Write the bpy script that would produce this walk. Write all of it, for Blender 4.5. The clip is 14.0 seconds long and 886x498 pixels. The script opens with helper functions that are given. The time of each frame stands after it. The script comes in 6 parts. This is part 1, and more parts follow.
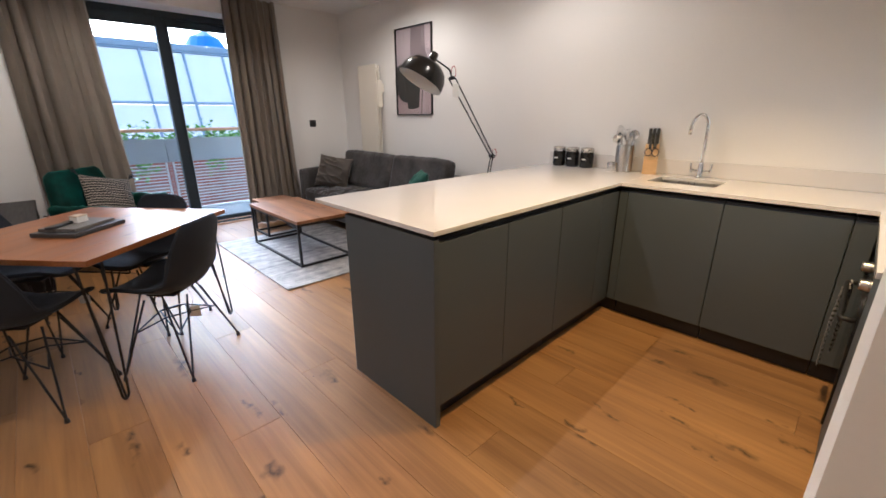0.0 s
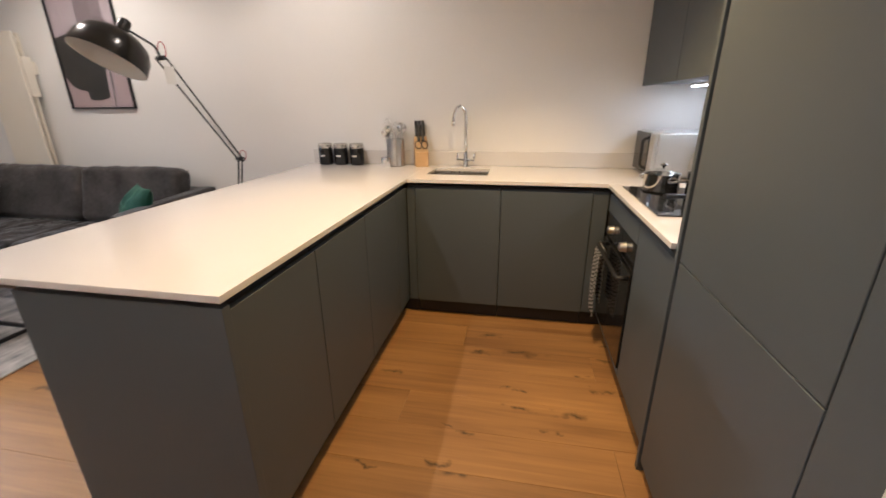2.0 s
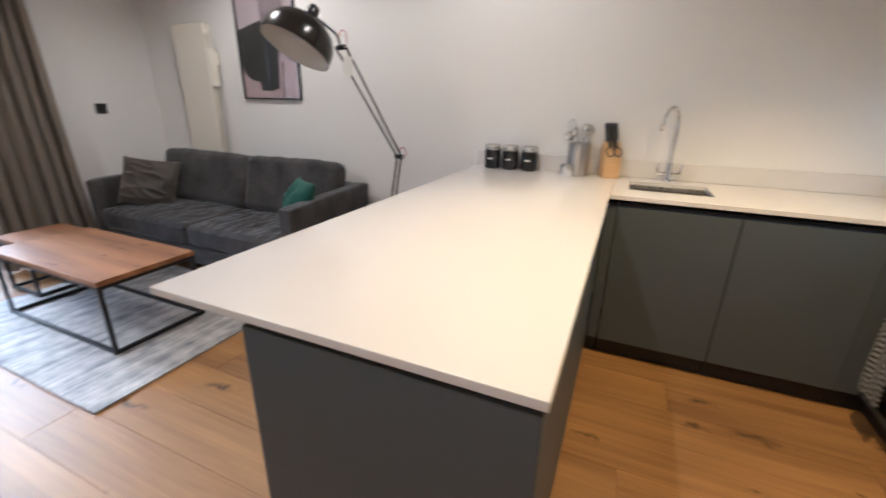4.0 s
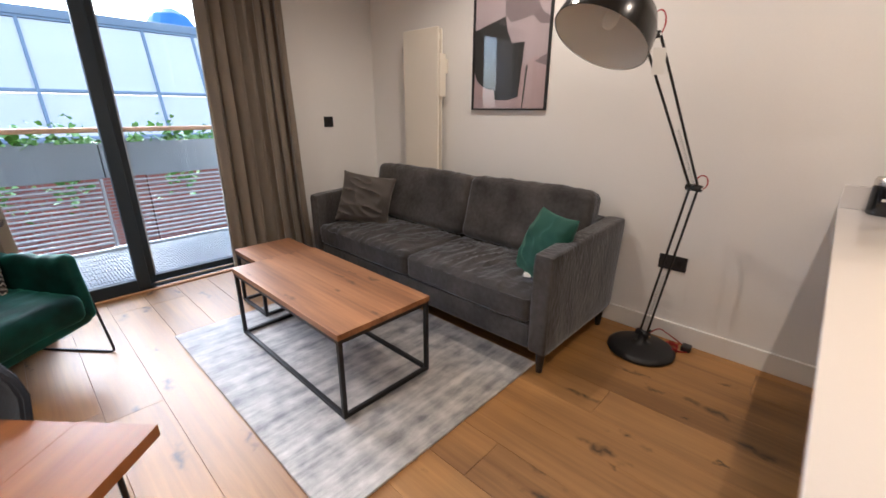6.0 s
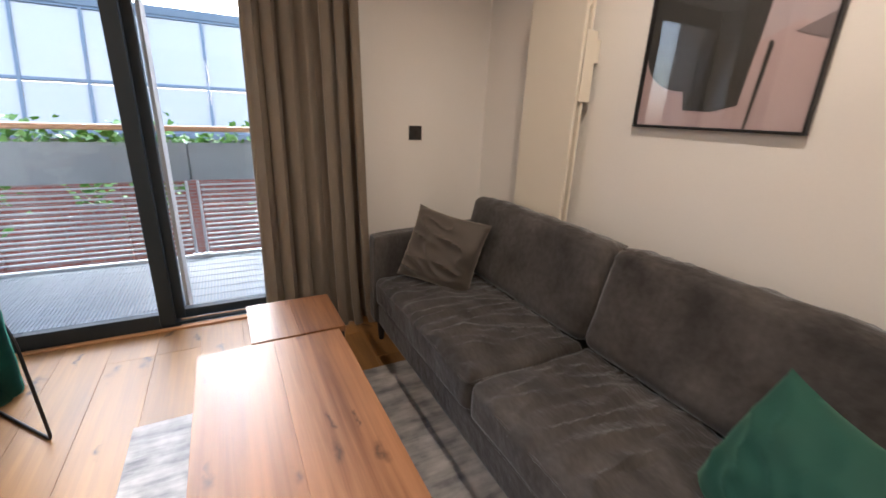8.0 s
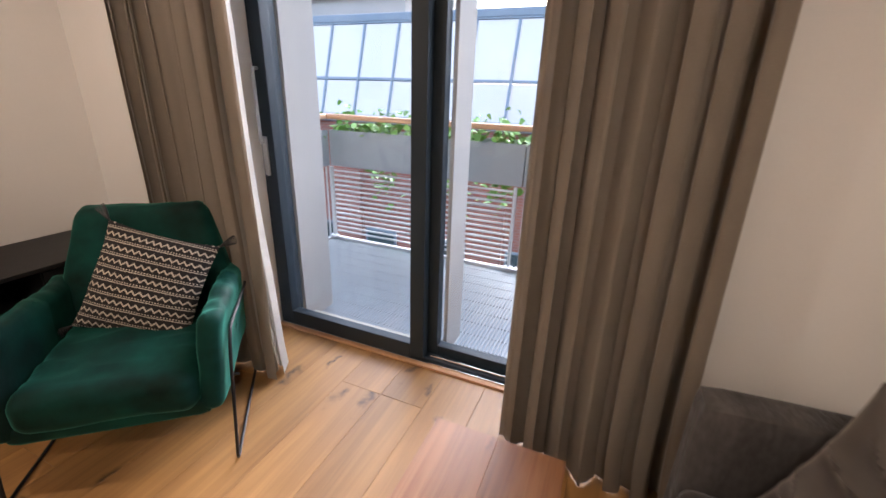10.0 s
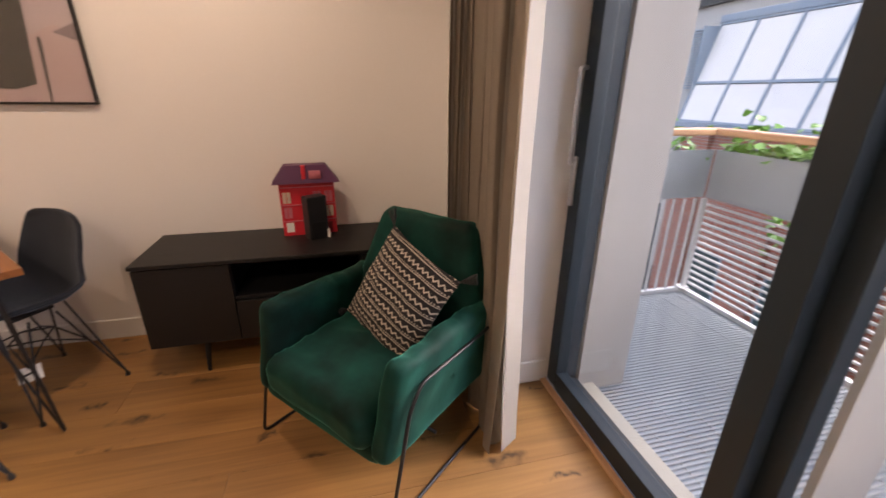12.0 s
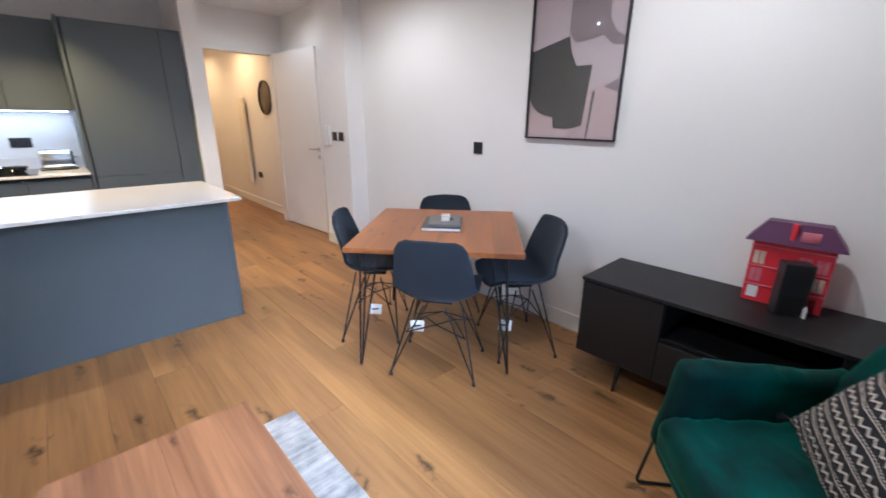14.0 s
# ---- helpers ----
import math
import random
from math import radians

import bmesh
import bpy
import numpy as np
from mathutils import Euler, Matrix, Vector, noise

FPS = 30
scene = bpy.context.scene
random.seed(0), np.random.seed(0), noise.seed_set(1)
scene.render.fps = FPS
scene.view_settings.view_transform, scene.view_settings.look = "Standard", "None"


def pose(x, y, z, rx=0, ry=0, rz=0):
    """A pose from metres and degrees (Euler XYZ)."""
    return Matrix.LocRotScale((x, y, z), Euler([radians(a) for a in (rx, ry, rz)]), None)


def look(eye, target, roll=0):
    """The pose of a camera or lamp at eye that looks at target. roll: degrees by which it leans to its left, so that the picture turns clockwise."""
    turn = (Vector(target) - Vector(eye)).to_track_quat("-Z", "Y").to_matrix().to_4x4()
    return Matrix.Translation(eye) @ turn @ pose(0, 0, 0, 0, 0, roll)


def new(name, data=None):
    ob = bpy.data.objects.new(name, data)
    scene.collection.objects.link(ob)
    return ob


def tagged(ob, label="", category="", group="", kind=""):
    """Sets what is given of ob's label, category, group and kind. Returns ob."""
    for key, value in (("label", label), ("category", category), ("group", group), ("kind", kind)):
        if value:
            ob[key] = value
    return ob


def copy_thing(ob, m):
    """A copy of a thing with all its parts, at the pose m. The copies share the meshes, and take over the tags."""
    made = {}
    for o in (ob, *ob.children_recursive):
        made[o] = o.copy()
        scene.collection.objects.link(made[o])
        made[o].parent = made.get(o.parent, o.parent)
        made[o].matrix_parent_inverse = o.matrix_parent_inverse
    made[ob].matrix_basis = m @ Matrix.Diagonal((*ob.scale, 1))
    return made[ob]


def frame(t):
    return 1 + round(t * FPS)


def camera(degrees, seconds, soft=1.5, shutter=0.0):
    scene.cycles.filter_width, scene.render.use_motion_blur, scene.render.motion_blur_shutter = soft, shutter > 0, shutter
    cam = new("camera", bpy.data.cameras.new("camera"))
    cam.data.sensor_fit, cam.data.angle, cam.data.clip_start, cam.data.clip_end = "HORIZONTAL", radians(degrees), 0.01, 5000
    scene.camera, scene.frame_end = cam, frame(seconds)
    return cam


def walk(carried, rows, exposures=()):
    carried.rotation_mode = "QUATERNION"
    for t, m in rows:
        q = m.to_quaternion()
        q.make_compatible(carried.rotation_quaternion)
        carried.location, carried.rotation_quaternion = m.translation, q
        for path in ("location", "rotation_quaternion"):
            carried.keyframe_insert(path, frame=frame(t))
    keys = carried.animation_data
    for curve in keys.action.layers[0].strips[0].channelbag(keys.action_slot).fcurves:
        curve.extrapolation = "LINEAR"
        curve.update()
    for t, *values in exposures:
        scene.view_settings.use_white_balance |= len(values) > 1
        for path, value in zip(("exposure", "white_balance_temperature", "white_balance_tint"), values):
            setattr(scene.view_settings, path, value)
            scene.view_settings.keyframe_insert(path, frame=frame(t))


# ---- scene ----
cam = camera(94.5, 14.0, soft=1.6, shutter=0.25)
PATH = [
    (0, (-0.037, -0.021, 1.312), (1.286, 1.343, 0.686), -0.2),
    (0.5, (-0.002, 0.065, 1.305), (1.453, 1.283, 0.673), 0.0),
    (1, (0.068, 0.166, 1.291), (1.676, 1.165, 0.648), 0.2),
    (1.5, (0.144, 0.27, 1.294), (1.896, 0.983, 0.644), 0.0),
    (2, (0.205, 0.377, 1.311), (2.059, 0.73, 0.649), -0.4),
    (2.5, (0.245, 0.456, 1.316), (2.13, 0.493, 0.647), -0.9),
    (3, (0.272, 0.581, 1.31), (2.154, 0.522, 0.635), -0.3),
    (3.5, (0.367, 0.763, 1.316), (2.233, 1.016, 0.641), 0.3),
    (4, (0.439, 0.996, 1.307), (2.165, 1.749, 0.632), 1.1),
    (4.2, (0.431, 1.099, 1.298), (2.051, 2.053, 0.617), 1.6),
    (6.3, (0.75, 2.163, 1.299), (2.13, 3.462, 0.661), 0.3),
    (6.5, (0.815, 2.269, 1.298), (2.217, 3.551, 0.67), -0.2),
    (7, (1.076, 2.428, 1.309), (2.384, 3.805, 0.686), 0.3),
    (7.5, (1.368, 2.588, 1.335), (2.491, 4.113, 0.692), 1.3),
    (8, (1.602, 2.819, 1.324), (2.504, 4.49, 0.695), 2.5),
    (8.5, (1.849, 3.03, 1.347), (2.268, 4.876, 0.703), 3.4),
    (8.7, (1.935, 3.11, 1.345), (2.069, 4.984, 0.662), 3.1),
    (9.75, (2.03, 3.75, 1.337), (1.43, 5.53, 0.627), 2.1),
    (10.8, (1.864, 4.361, 1.329), (0.665, 5.785, 0.596), 1.1),
    (11, (1.866, 4.438, 1.339), (0.53, 5.734, 0.605), 0.8),
    (11.5, (1.807, 4.445, 1.311), (0.242, 5.479, 0.616), 1.3),
    (12, (1.78, 4.631, 1.329), (-0.03, 5.092, 0.614), 0.7),
    (12.5, (1.738, 4.732, 1.329), (-0.135, 4.686, 0.629), 0.6),
    (13, (1.719, 4.748, 1.351), (-0.057, 4.15, 0.653), 0.6),
    (13.5, (1.732, 4.713, 1.355), (0.16, 3.667, 0.696), 0.4),
    (14, (1.761, 4.643, 1.377), (0.454, 3.257, 0.769), 0.5),
]
walk(cam, [(t, look(eye, target, roll)) for t, eye, target, roll in PATH],
     exposures=[(0, 2.55, 4950, 11), (1.5, 2.55, 5100, 12), (3, 2.63, 5150, 12), (4, 2.5, 4750, 9), (6.5, 2.56, 5500, 14), (8.5, 2.55, 5700, 14),
                (11, 2.64, 6250, 21), (11.5, 2.35, 6600, 22), (12, 2.46, 6700, 25), (12.5, 2.51, 6950, 27), (13, 2.5, 6300, 24), (13.5, 2.7, 5000, 17), (14, 2.85, 4450, 9)])

# ---- sky and large lights ----
world = bpy.data.worlds.new("world")
scene.world = world
world.use_nodes = True
wn = world.node_tree
sky = wn.nodes.new("ShaderNodeTexSky")
sky.sky_type = "NISHITA"
sky.sun_disc = False
sky.sun_elevation, sky.sun_rotation = radians(27), radians(0)
sky.dust_density, sky.air_density = 3.0, 1.0
cloud = wn.nodes.new("ShaderNodeHueSaturation")
cloud.inputs["Saturation"].default_value = 0.65
wn.links.new(sky.outputs[0], cloud.inputs["Color"])
wn.links.new(cloud.outputs[0], wn.nodes["Background"].inputs[0])
wn.nodes["Background"].inputs[1].default_value = 0.15
sun = new("sun", bpy.data.lights.new("sun", "SUN"))
sun.data.energy, sun.data.angle, sun.data.color = 0.62, radians(66), (0.80, 0.91, 1.0)
sun.matrix_world = pose(0, 0, 20, -63, 0, 0)

WARM, AMBER = (1.0, 0.78, 0.54), (1.0, 0.60, 0.20)
HALL = (1.0, 0.52, 0.17)
DOWNLIGHTS = [(2.39, 3.5, 9.3, WARM), (0.35, 4.0, 9.5, WARM), (2.39, 1.78, 5.8, WARM), (0.35, 1.78, 9, WARM), (1.80, 0.45, 30, AMBER),
              (0.0, -2.2, 8, HALL), (0.0, -4.0, 6, HALL), (0.0, 0.0, 2.5, WARM)]
STRIP_W = 0.26

# ---- helpers of this scene ----
FLOOR_Z, CEIL = 0.0, 2.55
EX, WX, NY, SY = 3.19, -0.62, 5.26, -0.75


def flat_normals(me):
    """Corner normals weighted by area, so that broad faces stay flat beside their rounded edges."""
    total = [Vector() for _ in me.vertices]
    for p in me.polygons:
        for v in p.vertices:
            total[v] += p.normal * p.area
    out = []
    for p in me.polygons:
        for v in p.vertices:
            n = total[v].normalized() if total[v].length > 1e-12 else p.normal
            out.append(n if n.dot(p.normal) > 0.55 else p.normal)
    me.normals_split_custom_set(out)


def part(name, bm, material, parent, label="", smooth=True):
    me = bpy.data.meshes.new(name)
    bmesh.ops.recalc_face_normals(bm, faces=bm.faces)
    bm.to_mesh(me)
    bm.free()
    if material:
        me.materials.append(material)
    if smooth:
        me.polygons.foreach_set("use_smooth", [True] * len(me.polygons))
        me.set_sharp_from_angle(angle=radians(38))
        if len(me.polygons) < 600:
            flat_normals(me)
    ob = new(name, me)
    if parent:
        ob.parent = parent
        m = Matrix.Identity(4)
        p = parent
        while p:
            m = p.matrix_basis @ m if p.parent is None else m
            p = p.parent
        if parent.parent is None:
            ob.matrix_parent_inverse = parent.matrix_basis.inverted()
    if label:
        ob["label"] = label
    return ob


def thing(name, label, category, at=(0, 0, 0), group="", kind=""):
    ob = new(name)
    ob.matrix_basis = Matrix.Translation(at)
    ob.empty_display_size = 0.1
    return tagged(ob, label, category, group, kind)


def structure(name, bm, material, label, category, smooth=False):
    return tagged(part(name, bm, material, None, "", smooth), label, category, "", "structure")


def bx(bm, x0, x1, y0, y1, z0, z1, bevel=0.0, seg=2, m=None):
    """A box, with its edges rounded off."""
    r = bmesh.ops.create_cube(bm, size=1)["verts"]
    t = Matrix.Translation(((x0 + x1) / 2, (y0 + y1) / 2, (z0 + z1) / 2)) @ Matrix.Diagonal((x1 - x0, y1 - y0, z1 - z0, 1))
    bmesh.ops.transform(bm, matrix=(m @ t) if m else t, verts=r)
    if bevel > 0:
        es = list({e for v in r for e in v.link_edges})
        bmesh.ops.bevel(bm, geom=es, offset=bevel, segments=seg, profile=0.5, affect="EDGES", clamp_overlap=True)
    return bm


def box(*a, **k):
    return bx(bmesh.new(), *a, **k)


def tube(bm, pts, r, seg=8, closed=False):
    """A round bar through the points."""
    pts = [Vector(p) for p in pts]
    n = len(pts)
    rings, up = [], None
    for i, p in enumerate(pts):
        a = pts[(i - 1) % n] if (closed or i) else p
        b = pts[(i + 1) % n] if (closed or i < n - 1) else p
        d = (b - a).normalized()
        if up is None:
            up = d.orthogonal().normalized()
        up = (up - d * up.dot(d))
        up = up.normalized() if up.length > 1e-6 else d.orthogonal().normalized()
        side = d.cross(up)
        rad = r[i] if isinstance(r, (list, tuple)) else r
        rings.append([bm.verts.new(p + rad * (math.cos(2 * math.pi * k / seg) * up + math.sin(2 * math.pi * k / seg) * side)) for k in range(seg)])
    for i in range(n if closed else n - 1):
        A, B = rings[i], rings[(i + 1) % n]
        for k in range(seg):
            bm.faces.new((A[k], A[(k + 1) % seg], B[(k + 1) % seg], B[k]))
    if not closed:
        bm.faces.new(rings[0][::-1])
        bm.faces.new(rings[-1])
    return bm


def rounded(pts, r=0.03, n=4):
    """The same line with its inner corners rounded."""
    pts = [Vector(p) for p in pts]
    out = [pts[0]]
    for a, b, c in zip(pts, pts[1:], pts[2:]):
        k = min(r, (a - b).length * 0.45, (c - b).length * 0.45)
        p, q = b + (a - b).normalized() * k, b + (c - b).normalized() * k
        for i in range(n + 1):
            s = i / n
            out.append((1 - s) ** 2 * p + 2 * s * (1 - s) * b + s * s * q)
    out.append(pts[-1])
    return out


def lathe(bm, profile, seg=24, m=None):
    """A body of revolution round z, from (radius, height) pairs; radius 0 closes it."""
    rings = []
    for r, z in profile:
        rings.append([bm.verts.new((r * math.cos(2 * math.pi * k / seg), r * math.sin(2 * math.pi * k / seg), z)) for k in range(seg)] if r > 1e-6 else [bm.verts.new((0, 0, z))])
    for A, B in zip(rings, rings[1:]):
        for k in range(seg):
            j = (k + 1) % seg
            if len(A) > 1 and len(B) > 1:
                bm.faces.new((A[k], A[j], B[j], B[k]))
            elif len(A) > 1:
                bm.faces.new((A[k], A[j], B[0]))
            elif len(B) > 1:
                bm.faces.new((A[0], B[j], B[k]))
    if m:
        bmesh.ops.transform(bm, matrix=m, verts=[v for R in rings for v in R])
    return bm


def cushion(bm, sx, sy, sz, m, r=0.05, crown=0.02, wrinkle=0.004, seed=0, cuts=14, ripple=0.0):
    """A stuffed block: soft edges, a crowned top and shallow creases."""
    tmp = bmesh.new()
    bmesh.ops.create_cube(tmp, size=2)
    bmesh.ops.subdivide_edges(tmp, edges=tmp.edges[:], cuts=cuts, use_grid_fill=True)
    h = Vector((sx / 2, sy / 2, sz / 2))
    for v in tmp.verts:
        u = v.co.copy()
        p = Vector((u.x * h.x, u.y * h.y, u.z * h.z))
        core = Vector([max(-h[i] + r, min(h[i] - r, p[i])) for i in range(3)])
        d = p - core
        if d.length > 1e-9:
            p = core + d.normalized() * min(r, max(abs(d.x), abs(d.y), abs(d.z)))
        bulge = (1 - u.x * u.x) * (1 - u.y * u.y)
        p.z += crown * bulge * (1 if u.z > 0 else -0.2)
        q = p * 9 + Vector((seed * 7.3, seed * 3.1, 0))
        crease = 1 - 2 * abs(noise.noise(Vector((q.x * 0.45, q.y * 1.5 + 0.4 * noise.noise(q * 0.5), q.z * 0.3))))
        p += Vector((0, 0, 1)) * wrinkle * (crease * crease - 0.5) * (1 if u.z > -0.5 else 0)
        if ripple and u.z > 0.5:
            p.z += ripple * (1 - u.y ** 4) * noise.noise(Vector((p.x * 5 + seed, (p.y + 0.25 * p.x) * 34 + 1.5 * noise.noise(q * 0.4), seed * 2.0)))
        p += wrinkle * 0.7 * noise.noise_vector(q * 0.8)
        v.co = p
    bmesh.ops.transform(tmp, matrix=m, verts=tmp.verts)
    me = bpy.data.meshes.new("tmp")
    tmp.to_mesh(me)
    tmp.free()
    bm.from_mesh(me)
    bpy.data.meshes.remove(me)
    return bm


def pillow(bm, w, h, t, m, seed=0, n=34, folds=0.20):
    """A scatter cushion: two bellied sheets, with pulled-in sides and pointed corners."""
    grid = {}
    for s in (1, -1):
        for i in range(n + 1):
            for j in range(n + 1):
                u, v = 2 * i / n - 1, 2 * j / n - 1
                rim = i in (0, n) or j in (0, n)
                if s < 0 and rim:
                    grid[s, i, j] = grid[1, i, j]
                    continue
                belly = ((1 - u * u) * (1 - v * v)) ** 0.52
                x = u * w / 2 * (1 - 0.08 * (1 - v * v) * abs(u) ** 3)
                y = v * h / 2 * (1 - 0.08 * (1 - u * u) * abs(v) ** 3)
                fold = 1 - abs(noise.noise(Vector((u * 1.2 + v * 2.4 + seed, v * 1.6 - u * 0.7, s * 1.7))))
                k = noise.noise(Vector((u * 2.0 + seed, v * 2.0, s * 1.7))) * 0.16 + folds * (fold ** 3 - 0.4)
                grid[s, i, j] = bm.verts.new(m @ Vector((x, y, s * t / 2 * belly * (1 + k))))
        for i in range(n):
            for j in range(n):
                f = (grid[s, i, j], grid[s, i + 1, j], grid[s, i + 1, j + 1], grid[s, i, j + 1])
                bm.faces.new(f if s > 0 else f[::-1])
    return bm


def plate(pts, axis_m, t=0.002):
    """A flat sheet of thickness t with the outline pts (x, y), laid out by the matrix."""
    bm = bmesh.new()
    f = bm.faces.new([bm.verts.new((x, y, 0)) for x, y in pts])
    g = bmesh.ops.extrude_face_region(bm, geom=[f])
    bmesh.ops.translate(bm, vec=(0, 0, t), verts=[v for v in g["geom"] if isinstance(v, bmesh.types.BMVert)])
    bmesh.ops.transform(bm, matrix=axis_m, verts=bm.verts)
    return bm


# ---- materials ----
def material(name, color, rough=0.5, metal=0.0, vary=0.12, scale=6.0, stretch=(1, 1, 1), grain=0.0, grain_scale=120.0, bump=0.0, bump_scale=200.0,
             sheen=0.0, coat=0.0, ior=1.5, rough_vary=0.08, random=0.0, color2=None, sheen_tint=(1, 1, 1), bump_dist=0.002, mottle=0.0):
    """A surface with variation at two scales, relief, and gloss that varies."""
    m = bpy.data.materials.new(name)
    m.use_nodes = True
    nt = m.node_tree
    N, L = nt.nodes, nt.links
    b = N["Principled BSDF"]
    b.inputs["Roughness"].default_value, b.inputs["Metallic"].default_value, b.inputs["IOR"].default_value = rough, metal, ior
    b.inputs["Sheen Weight"].default_value, b.inputs["Coat Weight"].default_value = sheen, coat
    b.inputs["Sheen Tint"].default_value = (*sheen_tint, 1)
    b.inputs["Sheen Roughness"].default_value = 0.35
    b.inputs["Coat Roughness"].default_value = 0.12
    tc, mp = N.new("ShaderNodeTexCoord"), N.new("ShaderNodeMapping")
    mp.inputs["Scale"].default_value = stretch
    L.new(tc.outputs["Object"], mp.inputs["Vector"])
    big, small = N.new("ShaderNodeTexNoise"), N.new("ShaderNodeTexNoise")
    big.inputs["Scale"].default_value, big.inputs["Detail"].default_value = scale, 4
    small.inputs["Scale"].default_value, small.inputs["Detail"].default_value = grain_scale, 3
    L.new(mp.outputs[0], big.inputs["Vector"])
    L.new(mp.outputs[0], small.inputs["Vector"])
    mix = N.new("ShaderNodeMix")
    mix.data_type = "RGBA"
    c2 = color2 or tuple(c * (1 - vary) for c in color)
    c1 = color if color2 else tuple(min(1, c * (1 + vary)) for c in color)
    mix.inputs["A"].default_value, mix.inputs["B"].default_value = (*c2, 1), (*c1, 1)
    if mottle > 0:
        mr = N.new("ShaderNodeMapRange")
        mr.inputs["From Min"].default_value, mr.inputs["From Max"].default_value = 0.5 - mottle, 0.5 + mottle
        L.new(big.outputs[0], mr.inputs["Value"])
        L.new(mr.outputs[0], mix.inputs["Factor"])
    else:
        L.new(big.outputs[0], mix.inputs["Factor"])
    col = mix.outputs["Result"]
    if grain > 0 or random > 0:
        hsv = N.new("ShaderNodeHueSaturation")
        L.new(col, hsv.inputs["Color"])
        mr = N.new("ShaderNodeMapRange")
        mr.inputs["To Min"].default_value, mr.inputs["To Max"].default_value = 1 - grain, 1 + grain
        L.new(small.outputs[0], mr.inputs["Value"])
        val = mr.outputs[0]
        if random > 0:
            oi, mr2, mul = N.new("ShaderNodeObjectInfo"), N.new("ShaderNodeMapRange"), N.new("ShaderNodeMath")
            mr2.inputs["To Min"].default_value, mr2.inputs["To Max"].default_value = 1 - random, 1 + random
            L.new(oi.outputs["Random"], mr2.inputs["Value"])
            mul.operation = "MULTIPLY"
            L.new(val, mul.inputs[0])
            L.new(mr2.outputs[0], mul.inputs[1])
            val = mul.outputs[0]
        L.new(val, hsv.inputs["Value"])
        col = hsv.outputs[0]
    L.new(col, b.inputs["Base Color"])
    if rough_vary > 0:
        rr = N.new("ShaderNodeMapRange")
        rr.inputs["To Min"].default_value, rr.inputs["To Max"].default_value = max(0, rough - rough_vary), min(1, rough + rough_vary)
        L.new(big.outputs[0], rr.inputs["Value"])
        L.new(rr.outputs[0], b.inputs["Roughness"])
    if bump > 0:
        bt, bn = N.new("ShaderNodeTexNoise"), N.new("ShaderNodeBump")
        bt.inputs["Scale"].default_value, bt.inputs["Detail"].default_value = bump_scale, 4
        L.new(mp.outputs[0], bt.inputs["Vector"])
        bn.inputs["Strength"].default_value, bn.inputs["Distance"].default_value = bump, bump_dist
        L.new(bt.outputs[0], bn.inputs["Height"])
        L.new(bn.outputs[0], b.inputs["Normal"])
    return m


